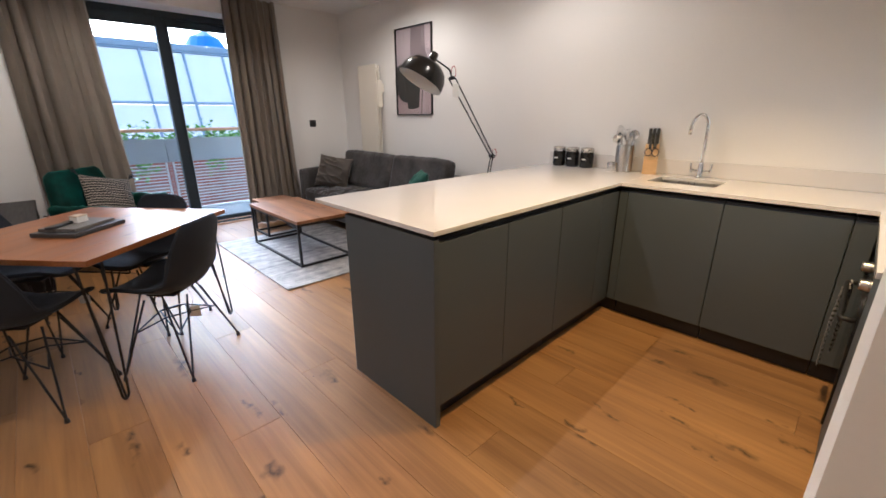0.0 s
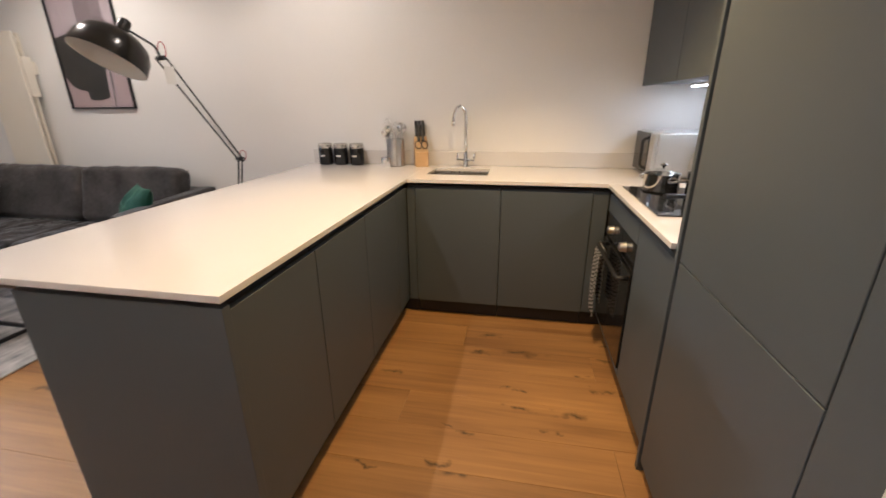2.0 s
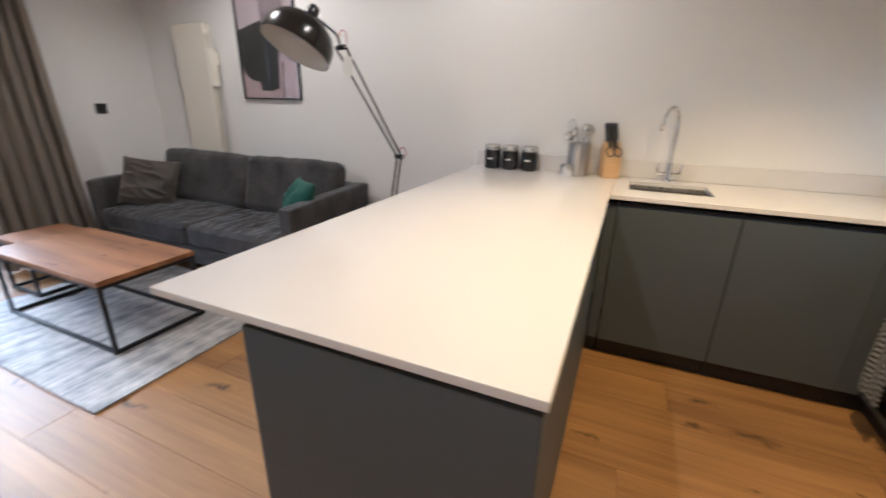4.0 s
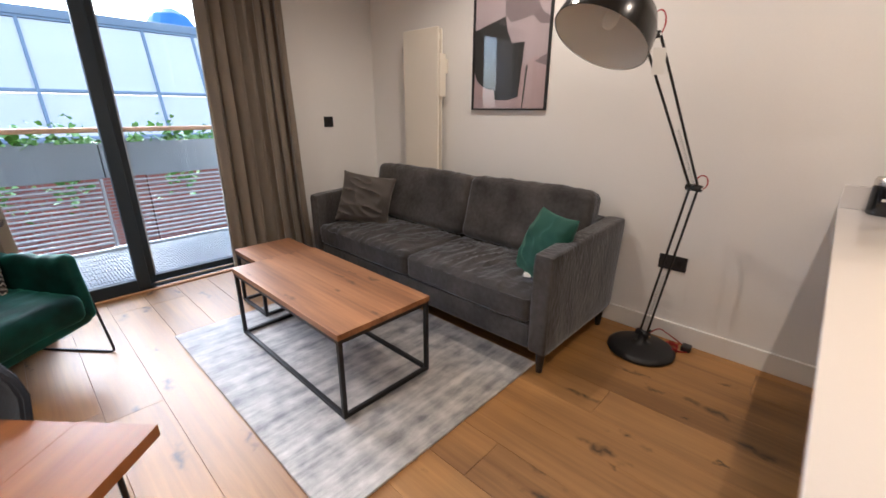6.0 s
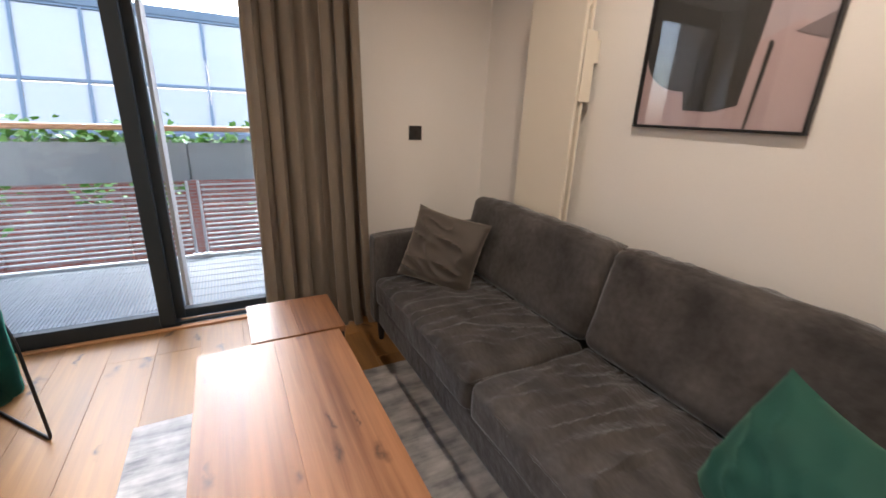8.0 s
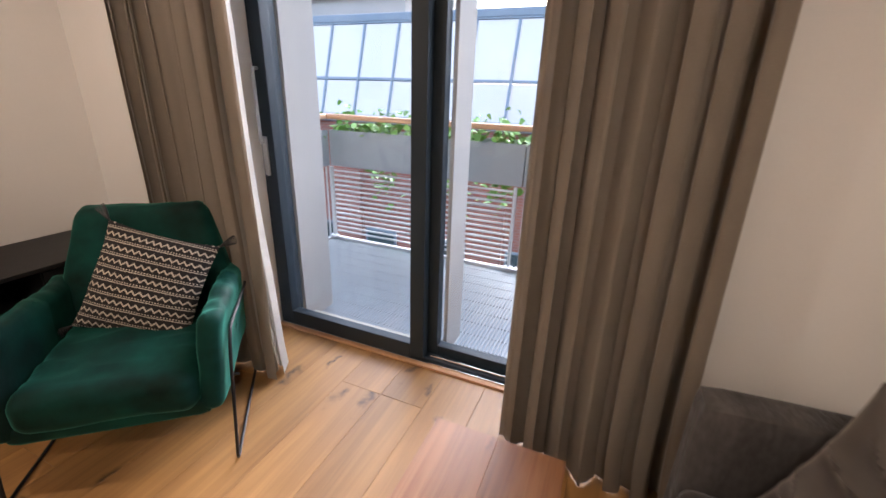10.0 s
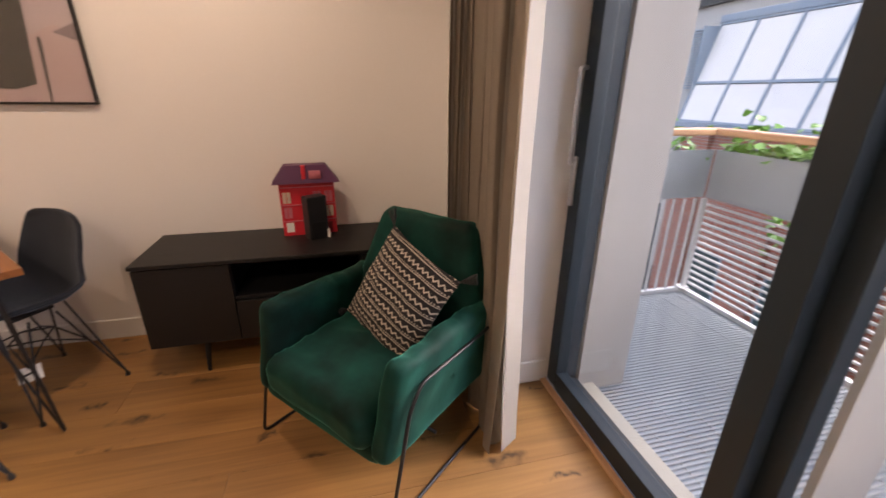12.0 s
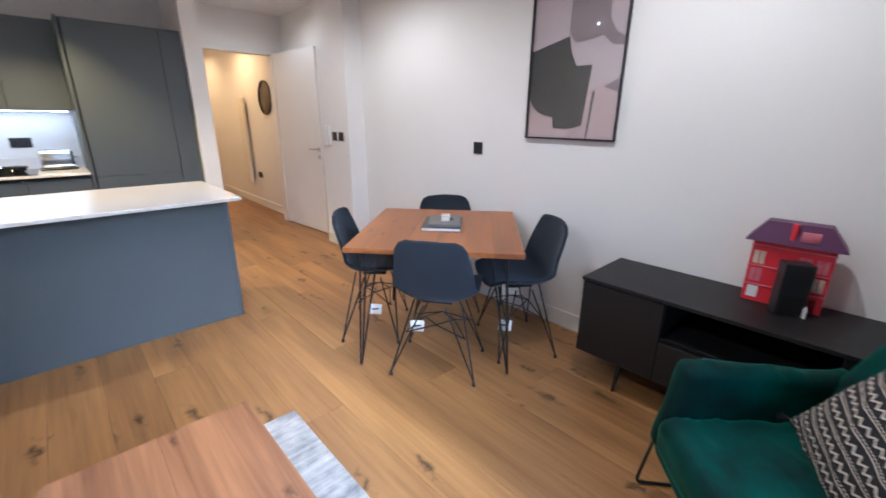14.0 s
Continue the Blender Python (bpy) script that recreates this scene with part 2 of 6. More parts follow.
def wood(name, dark, light, rough=0.35, along="Y", knot=1.0, random=0.0, coat=0.0, knot_scale=1.0, streak=0.5, spread=0.16, bias=0.60, coat_rough=0.25):
    """Sawn boards: streaks along the grain, broad tone, fine pores, knots with rings round them."""
    m = bpy.data.materials.new(name)
    m.use_nodes = True
    nt = m.node_tree
    N, L = nt.nodes, nt.links
    b = N["Principled BSDF"]
    b.inputs["Coat Weight"].default_value, b.inputs["Coat Roughness"].default_value = coat, coat_rough
    tc, oi, add = N.new("ShaderNodeTexCoord"), N.new("ShaderNodeObjectInfo"), N.new("ShaderNodeVectorMath")
    sc = N.new("ShaderNodeVectorMath")
    sc.operation, add.operation = "SCALE", "ADD"
    comb = N.new("ShaderNodeCombineXYZ")
    for i, k in enumerate((17.0, 31.0, 11.0)):
        mm = N.new("ShaderNodeMath")
        mm.operation = "MULTIPLY"
        mm.inputs[1].default_value = k
        L.new(oi.outputs["Random"], mm.inputs[0])
        L.new(mm.outputs[0], comb.inputs[i])
    L.new(tc.outputs["Object"], add.inputs[0])
    L.new(comb.outputs[0], add.inputs[1])
    turn = N.new("ShaderNodeMapping")
    turn.inputs["Rotation"].default_value = (0, 0, 0 if along == "Y" else radians(90))
    L.new(add.outputs[0], turn.inputs["Vector"])
    # knots bend the grain
    vk, vm = N.new("ShaderNodeTexVoronoi"), N.new("ShaderNodeMapping")
    vm.inputs["Scale"].default_value = (6.4 * knot_scale, 1.9 * knot_scale, 1)
    vk.voronoi_dimensions, vk.inputs["Scale"].default_value = "2D", 1.0
    L.new(turn.outputs[0], vm.inputs["Vector"])
    wob = N.new("ShaderNodeTexNoise")
    wob.inputs["Scale"].default_value, wob.inputs["Detail"].default_value = 13, 4
    L.new(turn.outputs[0], wob.inputs["Vector"])
    wa, ws = N.new("ShaderNodeVectorMath"), N.new("ShaderNodeVectorMath")
    ws.operation, wa.operation = "SCALE", "ADD"
    ws.inputs["Scale"].default_value = 0.75
    L.new(wob.outputs["Color"], ws.inputs[0])
    L.new(vm.outputs[0], wa.inputs[0])
    L.new(ws.outputs[0], wa.inputs[1])
    L.new(wa.outputs[0], vk.inputs["Vector"])
    pick = N.new("ShaderNodeMath")
    pick.operation = "GREATER_THAN"
    pick.inputs[1].default_value = bias
    sepc = N.new("ShaderNodeSeparateColor")
    L.new(vk.outputs["Color"], sepc.inputs[0])
    L.new(sepc.outputs[0], pick.inputs[0])
    kr = N.new("ShaderNodeMapRange")
    kr.inputs["From Min"].default_value = 0.01
    kr.inputs["To Min"].default_value, kr.inputs["To Max"].default_value = 1.0, 0.0
    L.new(vk.outputs["Distance"], kr.inputs["Value"])
    ks = N.new("ShaderNodeMapRange")
    ks.inputs["To Min"].default_value, ks.inputs["To Max"].default_value = 0.07, 0.24
    L.new(sepc.outputs[1], ks.inputs["Value"])
    L.new(ks.outputs[0], kr.inputs["From Max"])
    kk = N.new("ShaderNodeMath")
    kk.operation = "MULTIPLY"
    L.new(kr.outputs[0], kk.inputs[0])
    L.new(pick.outputs[0], kk.inputs[1])
    kpow = N.new("ShaderNodeMath")
    kpow.operation = "POWER"
    kpow.inputs[1].default_value = 1.5
    L.new(kk.outputs[0], kpow.inputs[0])
    # streaks
    st, sm = N.new("ShaderNodeTexNoise"), N.new("ShaderNodeMapping")
    sm.inputs["Scale"].default_value = (34, 1.3, 34)
    st.inputs["Scale"].default_value, st.inputs["Detail"].default_value, st.inputs["Roughness"].default_value = 1.0, 6, 0.62
    st.inputs["Distortion"].default_value = 0.6
    L.new(turn.outputs[0], sm.inputs["Vector"])
    L.new(sm.outputs[0], st.inputs["Vector"])
    br, bm_ = N.new("ShaderNodeTexNoise"), N.new("ShaderNodeMapping")
    bm_.inputs["Scale"].default_value = (5, 0.7, 5)
    br.inputs["Scale"].default_value, br.inputs["Detail"].default_value = 1.0, 3
    L.new(turn.outputs[0], bm_.inputs["Vector"])
    L.new(bm_.outputs[0], br.inputs["Vector"])
    f1 = N.new("ShaderNodeMix")
    f1.data_type = "FLOAT"
    f1.inputs["Factor"].default_value = 1 - streak
    L.new(st.outputs[0], f1.inputs["A"])
    L.new(br.outputs[0], f1.inputs["B"])
    ramp = N.new("ShaderNodeMapRange")
    ramp.inputs["From Min"].default_value, ramp.inputs["From Max"].default_value = 0.5 - spread, 0.5 + spread
    L.new(f1.outputs["Result"], ramp.inputs["Value"])
    mix = N.new("ShaderNodeMix")
    mix.data_type = "RGBA"
    mix.inputs["A"].default_value, mix.inputs["B"].default_value = (*dark, 1), (*light, 1)
    L.new(ramp.outputs[0], mix.inputs["Factor"])
    kmix = N.new("ShaderNodeMix")
    kmix.data_type = "RGBA"
    kmix.inputs["B"].default_value = (*(c * 0.22 for c in dark), 1)
    kf = N.new("ShaderNodeMath")
    kf.operation = "MULTIPLY"
    kf.inputs[1].default_value = knot
    L.new(kpow.outputs[0], kf.inputs[0])
    L.new(kf.outputs[0], kmix.inputs["Factor"])
    L.new(mix.outputs["Result"], kmix.inputs["A"])
    hsv, rv = N.new("ShaderNodeHueSaturation"), N.new("ShaderNodeMapRange")
    rv.inputs["To Min"].default_value, rv.inputs["To Max"].default_value = 1 - random, 1 + random
    L.new(oi.outputs["Random"], rv.inputs["Value"])
    L.new(rv.outputs[0], hsv.inputs["Value"])
    L.new(kmix.outputs["Result"], hsv.inputs["Color"])
    L.new(hsv.outputs[0], b.inputs["Base Color"])
    rr = N.new("ShaderNodeMapRange")
    rr.inputs["To Min"].default_value, rr.inputs["To Max"].default_value = rough - 0.08, rough + 0.14
    L.new(st.outputs[0], rr.inputs["Value"])
    L.new(rr.outputs[0], b.inputs["Roughness"])
    bn = N.new("ShaderNodeBump")
    bn.inputs["Strength"].default_value, bn.inputs["Distance"].default_value = 0.25, 0.0008
    L.new(st.outputs[0], bn.inputs["Height"])
    L.new(bn.outputs[0], b.inputs["Normal"])
    return m


def glass(name, tint=(0.96, 0.98, 0.98), rough=0.0, base=0.035):
    """A thin clear pane: mostly see-through, with a mirror's gloss that grows at a slant."""
    m = bpy.data.materials.new(name)
    m.use_nodes = True
    nt = m.node_tree
    N, L = nt.nodes, nt.links
    N.remove(N["Principled BSDF"])
    t, g, x, f = N.new("ShaderNodeBsdfTransparent"), N.new("ShaderNodeBsdfGlossy"), N.new("ShaderNodeMixShader"), N.new("ShaderNodeLayerWeight")
    t.inputs[0].default_value = (*tint, 1)
    g.inputs["Roughness"].default_value = rough
    f.inputs["Blend"].default_value = 0.5
    p5, k5 = N.new("ShaderNodeMath"), N.new("ShaderNodeMapRange")
    p5.operation, p5.inputs[1].default_value = "POWER", 4.5
    k5.inputs["To Min"].default_value, k5.inputs["To Max"].default_value = base, 0.85
    L.new(f.outputs["Facing"], p5.inputs[0])
    L.new(p5.outputs[0], k5.inputs["Value"])
    L.new(k5.outputs[0], x.inputs[0])
    L.new(t.outputs[0], x.inputs[1])
    L.new(g.outputs[0], x.inputs[2])
    L.new(x.outputs[0], N["Material Output"].inputs[0])
    return m


def lit(name, color, strength):
    m = bpy.data.materials.new(name)
    m.use_nodes = True
    b = m.node_tree.nodes["Principled BSDF"]
    b.inputs["Base Color"].default_value = (*color, 1)
    b.inputs["Emission Color"].default_value, b.inputs["Emission Strength"].default_value = (*color, 1), strength
    return m


PAINT = material("wall_paint", (0.80, 0.785, 0.765), 0.75, vary=0.03, scale=1.5, grain=0.02, bump=0.25, bump_scale=260, bump_dist=0.0006)
CEILP = material("ceiling_paint", (0.82, 0.81, 0.79), 0.8, vary=0.02, scale=1.2, bump=0.1, bump_scale=200)
TRIM = material("trim_paint", (0.80, 0.79, 0.76), 0.4, vary=0.03, scale=3, bump=0.05)
DOORW = material("door_paint", (0.80, 0.79, 0.78), 0.38, vary=0.03, scale=2)
OAK = wood("oak_floor", (0.195, 0.090, 0.026), (0.435, 0.228, 0.070), 0.50, random=0.10, knot=0.95, knot_scale=1.05, coat=0.22, streak=0.42, spread=0.17, bias=0.50, coat_rough=0.38)
GAP = material("floor_joint", (0.42, 0.28, 0.16), 0.8)
WALNUT = wood("sheesham", (0.155, 0.060, 0.022), (0.42, 0.200, 0.085), 0.42, random=0.05, knot=0.75, knot_scale=1.6, coat=0.05, streak=0.42, spread=0.13, bias=0.55)
CAB = material("cabinet_grey", (0.074, 0.088, 0.099), 0.5, vary=0.05, scale=2, bump=0.06, bump_scale=300)
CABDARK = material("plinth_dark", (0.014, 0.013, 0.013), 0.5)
QUARTZ = material("quartz_worktop", (0.70, 0.675, 0.66), 0.12, vary=0.03, scale=2, grain=0.03, grain_scale=260, rough_vary=0.05, coat=0.2)
BLACKM = material("black_metal", (0.018, 0.018, 0.020), 0.42, metal=0.3, vary=0.2, scale=30, bump=0.05)
BLACKG = material("black_gloss", (0.012, 0.012, 0.013), 0.08, vary=0.05, rough_vary=0.03)
BLACKP = material("black_plastic", (0.018, 0.018, 0.02), 0.35, vary=0.1)
FRAME = material("window_frame_grey", (0.012, 0.023, 0.033), 0.55, vary=0.08, scale=4, bump=0.03)
CHROME = material("chrome", (0.78, 0.78, 0.78), 0.12, metal=1.0, vary=0.03, rough_vary=0.05)
STEEL = material("brushed_steel", (0.56, 0.55, 0.54), 0.28, metal=1.0, vary=0.02, scale=3, stretch=(1, 40, 1), rough_vary=0.03)
SILVER = material("silver_plastic", (0.55, 0.55, 0.55), 0.35, metal=0.6, vary=0.05)
SOFA = material("grey_velvet", (0.098, 0.091, 0.087), 0.75, scale=6, color2=(0.030, 0.028, 0.028), stretch=(1.8, 0.8, 0.7), grain=0.32, grain_scale=48, sheen=0.75, ior=1.3, bump=0.7, bump_scale=30, sheen_tint=(0.62, 0.66, 0.72), bump_dist=0.008, mottle=0.26)
PILLG = material("taupe_velvet", (0.075, 0.064, 0.055), 0.7, vary=0.35, scale=9, sheen=0.8, bump=0.2, bump_scale=30, sheen_tint=(0.9, 0.8, 0.7))
GREEN = material("green_velvet", (0.004, 0.052, 0.040), 0.7, scale=5, color2=(0.0008, 0.010, 0.008), grain=0.35, grain_scale=17, sheen=0.6, ior=1.25, bump=0.6, bump_scale=8, sheen_tint=(0.10, 0.50, 0.38), bump_dist=0.005, mottle=0.17)
GREENP = material("green_cushion", (0.004, 0.062, 0.042), 0.75, vary=0.2, scale=8, sheen=0.4, bump=0.2, bump_scale=120, sheen_tint=(0.4, 0.8, 0.6))
CHAIRF = material("charcoal_fabric", (0.026, 0.031, 0.041), 0.9, vary=0.2, scale=12, grain=0.25, grain_scale=420, sheen=0.25, ior=1.3, bump=0.5, bump_scale=650, sheen_tint=(0.6, 0.7, 0.85))
CURT = material("taupe_curtain", (0.37, 0.32, 0.26), 0.85, vary=0.08, scale=5, grain=0.10, grain_scale=300, bump=0.3, bump_scale=350)
LINING = material("cream_lining", (0.62, 0.59, 0.54), 0.9, vary=0.05, bump=0.15)
PAPER = material("white_tag", (0.80, 0.79, 0.76), 0.7, vary=0.03)
INK = material("black_ink", (0.03, 0.03, 0.03), 0.7)
RADW = material("radiator_enamel", (0.78, 0.73, 0.63), 0.35, vary=0.02)
RED = material("red_card", (0.62, 0.025, 0.04), 0.4, vary=0.15, scale=14)
PURPLE = material("purple_card", (0.085, 0.02, 0.075), 0.45, vary=0.2, scale=10)
PINK = material("pink_print", (0.55, 0.16, 0.20), 0.5, vary=0.3, scale=40)
CREAM = material("cream_print", (0.62, 0.52, 0.40), 0.5, vary=0.3, scale=40)
REDCABLE = material("red_flex", (0.35, 0.01, 0.015), 0.5)
BEECH = wood("beech", (0.50, 0.30, 0.13), (0.66, 0.44, 0.22), 0.45, knot=0.0)
TVBLACK = material("black_ash", (0.012, 0.0115, 0.012), 0.45, ior=1.35, vary=0.2, scale=4, stretch=(20, 1, 20), bump=0.15, bump_scale=40)
LILAC = material("lilac_print", (0.50, 0.43, 0.46), 0.8, vary=0.06, scale=6)
MAUVE = material("mauve_print", (0.24, 0.20, 0.215), 0.8, vary=0.1, scale=8)
CHARC = material("charcoal_print", (0.045, 0.045, 0.043), 0.8, vary=0.1, scale=8)
PINKP = material("blush_print", (0.50, 0.39, 0.40), 0.8, vary=0.06, scale=6)
GLASS = glass("clear_glass")
PICGLASS = glass("picture_glass", (0.97, 0.97, 0.97), base=0.05)
MIRROR = material("dark_mirror", (0.10, 0.08, 0.06), 0.05, metal=1.0, vary=0.02, rough_vary=0.02)
GALV = material("galvanised_steel", (0.34, 0.37, 0.385), 0.5, metal=0.35, vary=0.12, scale=5, grain=0.08, grain_scale=30)
WHITEM = material("pale_steel", (0.60, 0.60, 0.60), 0.45, metal=0.2, vary=0.04)
TIMBER = wood("cedar_rail", (0.42, 0.20, 0.09), (0.62, 0.36, 0.18), 0.5, along="X", knot=0.3)
SILLM = material("cream_sill", (0.46, 0.43, 0.36), 0.5, vary=0.05)
RENDERM = material("pale_render", (0.42, 0.395, 0.365), 0.85, vary=0.05, scale=2, bump=0.2)
PANELM = material("white_roof_panel", (0.76, 0.71, 0.66), 0.7, vary=0.04, scale=0.6, rough_vary=0.08)
BARM = material("blue_grey_bar", (0.22, 0.27, 0.32), 0.45, vary=0.06)
TARP = material("blue_tarpaulin", (0.03, 0.16, 0.42), 0.5, vary=0.25, scale=3)
SOIL = material("dark_soil", (0.04, 0.03, 0.02), 0.95, vary=0.3, scale=20)
LEAF = material("ivy_leaf", (0.15, 0.34, 0.04), 0.5, vary=0.45, scale=7, random=0.0)
ASPHALT = material("asphalt", (0.05, 0.05, 0.05), 0.9, vary=0.2, scale=0.5)


def brick_material():
    m = bpy.data.materials.new("red_brick")
    m.use_nodes = True
    N, L = m.node_tree.nodes, m.node_tree.links
    b = N["Principled BSDF"]
    tc, mp, br = N.new("ShaderNodeTexCoord"), N.new("ShaderNodeMapping"), N.new("ShaderNodeTexBrick")
    mp.inputs["Rotation"].default_value = (radians(-90), 0, 0)
    br.inputs["Color1"].default_value, br.inputs["Color2"].default_value, br.inputs["Mortar"].default_value = (0.44, 0.13, 0.075, 1), (0.34, 0.095, 0.06, 1), (0.36, 0.30, 0.26, 1)
    br.inputs["Scale"].default_value, br.inputs["Mortar Size"].default_value = 1.0, 0.010
    br.inputs["Brick Width"].default_value, br.inputs["Row Height"].default_value = 0.225, 0.075
    L.new(tc.outputs["Object"], mp.inputs[0])
    L.new(mp.outputs[0], br.inputs["Vector"])
    n, mx = N.new("ShaderNodeTexNoise"), N.new("ShaderNodeMix")
    n.inputs["Scale"].default_value = 1.3
    mx.data_type, mx.blend_type = "RGBA", "MULTIPLY"
    mx.inputs["Factor"].default_value = 0.5
    L.new(br.outputs[0], mx.inputs["A"])
    L.new(n.outputs[0], mx.inputs["B"])
    L.new(mx.outputs["Result"], b.inputs["Base Color"])
    bn = N.new("ShaderNodeBump")
    bn.inputs["Strength"].default_value, bn.invert = 0.5, True
    L.new(br.outputs["Fac"], bn.inputs["Height"])
    L.new(bn.outputs[0], b.inputs["Normal"])
    b.inputs["Roughness"].default_value = 0.85
    return m


BRICK = brick_material()


def rug_material():
    """Viscose pile: pale and dark streaks across, with a silky, patchy sheen."""
    m = material("silver_viscose", (0.46, 0.45, 0.44), 0.6, sheen=0.5, bump=0.5, bump_scale=300, bump_dist=0.003)
    N, L = m.node_tree.nodes, m.node_tree.links
    b = N["Principled BSDF"]
    tc, mp, n1, n2 = N.new("ShaderNodeTexCoord"), N.new("ShaderNodeMapping"), N.new("ShaderNodeTexNoise"), N.new("ShaderNodeTexNoise")
    mp.inputs["Scale"].default_value = (2.0, 14, 1)
    L.new(tc.outputs["Object"], mp.inputs[0])
    L.new(mp.outputs[0], n1.inputs["Vector"])
    n1.inputs["Scale"].default_value, n1.inputs["Detail"].default_value, n1.inputs["Roughness"].default_value = 1.2, 6, 0.65
    n2.inputs["Scale"].default_value, n2.inputs["Detail"].default_value = 11, 6
    L.new(tc.outputs["Object"], n2.inputs["Vector"])
    f = N.new("ShaderNodeMath")
    f.operation = "ADD"
    h = N.new("ShaderNodeMath")
    h.operation, h.inputs[1].default_value = "MULTIPLY", 0.7
    L.new(n2.outputs[0], h.inputs[0])
    L.new(n1.outputs[0], f.inputs[0])
    L.new(h.outputs[0], f.inputs[1])
    r = N.new("ShaderNodeMapRange")
    r.inputs["From Min"].default_value, r.inputs["From Max"].default_value = 0.64, 1.06
    L.new(f.outputs[0], r.inputs["Value"])
    x = N.new("ShaderNodeMix")
    x.data_type = "RGBA"
    x.inputs["A"].default_value, x.inputs["B"].default_value = (0.17, 0.175, 0.185, 1), (0.60, 0.58, 0.555, 1)
    L.new(r.outputs[0], x.inputs["Factor"])
    L.new(x.outputs["Result"], b.inputs["Base Color"])
    return m


RUGM = rug_material()


def zigzag_material():
    """Black woven cloth with rows of cream zigzags, dots and lines."""
    m = bpy.data.materials.new("zigzag_weave")
    m.use_nodes = True
    N, L = m.node_tree.nodes, m.node_tree.links
    b = N["Principled BSDF"]
    b.inputs["Roughness"].default_value = 0.9
    tc, sep = N.new("ShaderNodeTexCoord"), N.new("ShaderNodeSeparateXYZ")
    L.new(tc.outputs["Object"], sep.inputs[0])

    def op(kind, a, c=None):
        n = N.new("ShaderNodeMath")
        n.operation = kind
        for i, v in enumerate((a, c)):
            if v is None:
                continue
            if isinstance(v, (int, float)):
                n.inputs[i].default_value = v
            else:
                L.new(v, n.inputs[i])
        return n.outputs[0]
    x, y = sep.outputs[0], sep.outputs[1]
    row = op("DIVIDE", y, 0.050)
    fr = op("FRACT", row)
    tri = op("PINGPONG", op("DIVIDE", x, 0.027), 0.5)
    zig = op("LESS_THAN", op("ABSOLUTE", op("SUBTRACT", op("SUBTRACT", fr, 0.18), op("MULTIPLY", tri, 0.55))), 0.075)
    line = op("LESS_THAN", op("ABSOLUTE", op("SUBTRACT", fr, 0.78)), 0.032)
    dots = op("MULTIPLY", op("LESS_THAN", op("ABSOLUTE", op("SUBTRACT", fr, 0.92)), 0.045), op("GREATER_THAN", op("PINGPONG", op("DIVIDE", x, 0.010), 0.5), 0.24))
    on = op("MAXIMUM", op("MAXIMUM", zig, line), dots)
    mx = N.new("ShaderNodeMix")
    mx.data_type = "RGBA"
    mx.inputs["A"].default_value, mx.inputs["B"].default_value = (0.012, 0.011, 0.012, 1), (0.50, 0.44, 0.36, 1)
    L.new(on, mx.inputs["Factor"])
    L.new(mx.outputs["Result"], b.inputs["Base Color"])
    bn = N.new("ShaderNodeBump")
    bn.inputs["Strength"].default_value, bn.inputs["Distance"].default_value = 0.6, 0.003
    L.new(on, bn.inputs["Height"])
    L.new(bn.outputs[0], b.inputs["Normal"])
    return m


ZIGZAG = zigzag_material()

# ---- the room: walls, ceiling, floor slab ----
T = 0.12
structure("ceiling", box(WX - 0.3, EX + T, -5.2, NY + 0.42, CEIL, CEIL + 0.12), CEILP, "plain white painted ceiling of the flat", "ceiling")
structure("wall_east", box(EX, EX + T, SY - T, NY + 0.42, 0, CEIL), PAINT, "off-white painted wall behind sofa and sink", "wall")
structure("wall_west", box(WX - T, WX, -5.1, NY + 0.42, 0, CEIL), PAINT, "off-white painted wall behind the dining table", "wall")
bm = box(WX, 0.27, NY, NY + 0.42, 0, CEIL)
bx(bm, 2.24, EX, NY, NY + 0.42, 0, CEIL)
bx(bm, 0.27, 2.24, NY, NY + 0.42, 2.36, CEIL)
structure("wall_north", bm, PAINT, "off-white painted window wall with deep reveals", "wall")
structure("wall_south", box(0.65, EX, SY - T, SY, 0, CEIL), PAINT, "off-white painted wall behind the kitchen units", "wall")
structure("wall_nib", box(0.50, 0.65, -5.1, -0.06, 0, CEIL), PAINT, "white painted end of the wall beside the tall units", "wall")
bm = box(WX, -0.50, -0.97, -0.85, 0, CEIL)
bx(bm, -0.50, 0.50, -0.97, -0.85, 2.13, CEIL)
structure("wall_hall_head", bm, PAINT, "white painted wall over the hall doorway", "wall")
structure("wall_hall_end", box(WX, 0.50, -5.1, -4.98, 0, CEIL), PAINT, "plain painted end wall of the hall", "wall")
structure("wall_pier", box(WX, -0.44, 0.38, 0.94, 0, CEIL), PAINT, "white painted pier beside the open door", "wall")
floor = structure("floor", box(WX - T, EX + T, -5.1, NY + 0.30, -0.12, -0.016), GAP, "engineered oak plank floor with knots, satin finish", "floor")


def skirting(name, x0, x1, y0, y1):
    bm = box(x0, x1, y0, y1, 0, 0.115, bevel=0.004, seg=2)
    return structure(name, bm, TRIM, "white painted square-edged skirting board", "skirting", True)


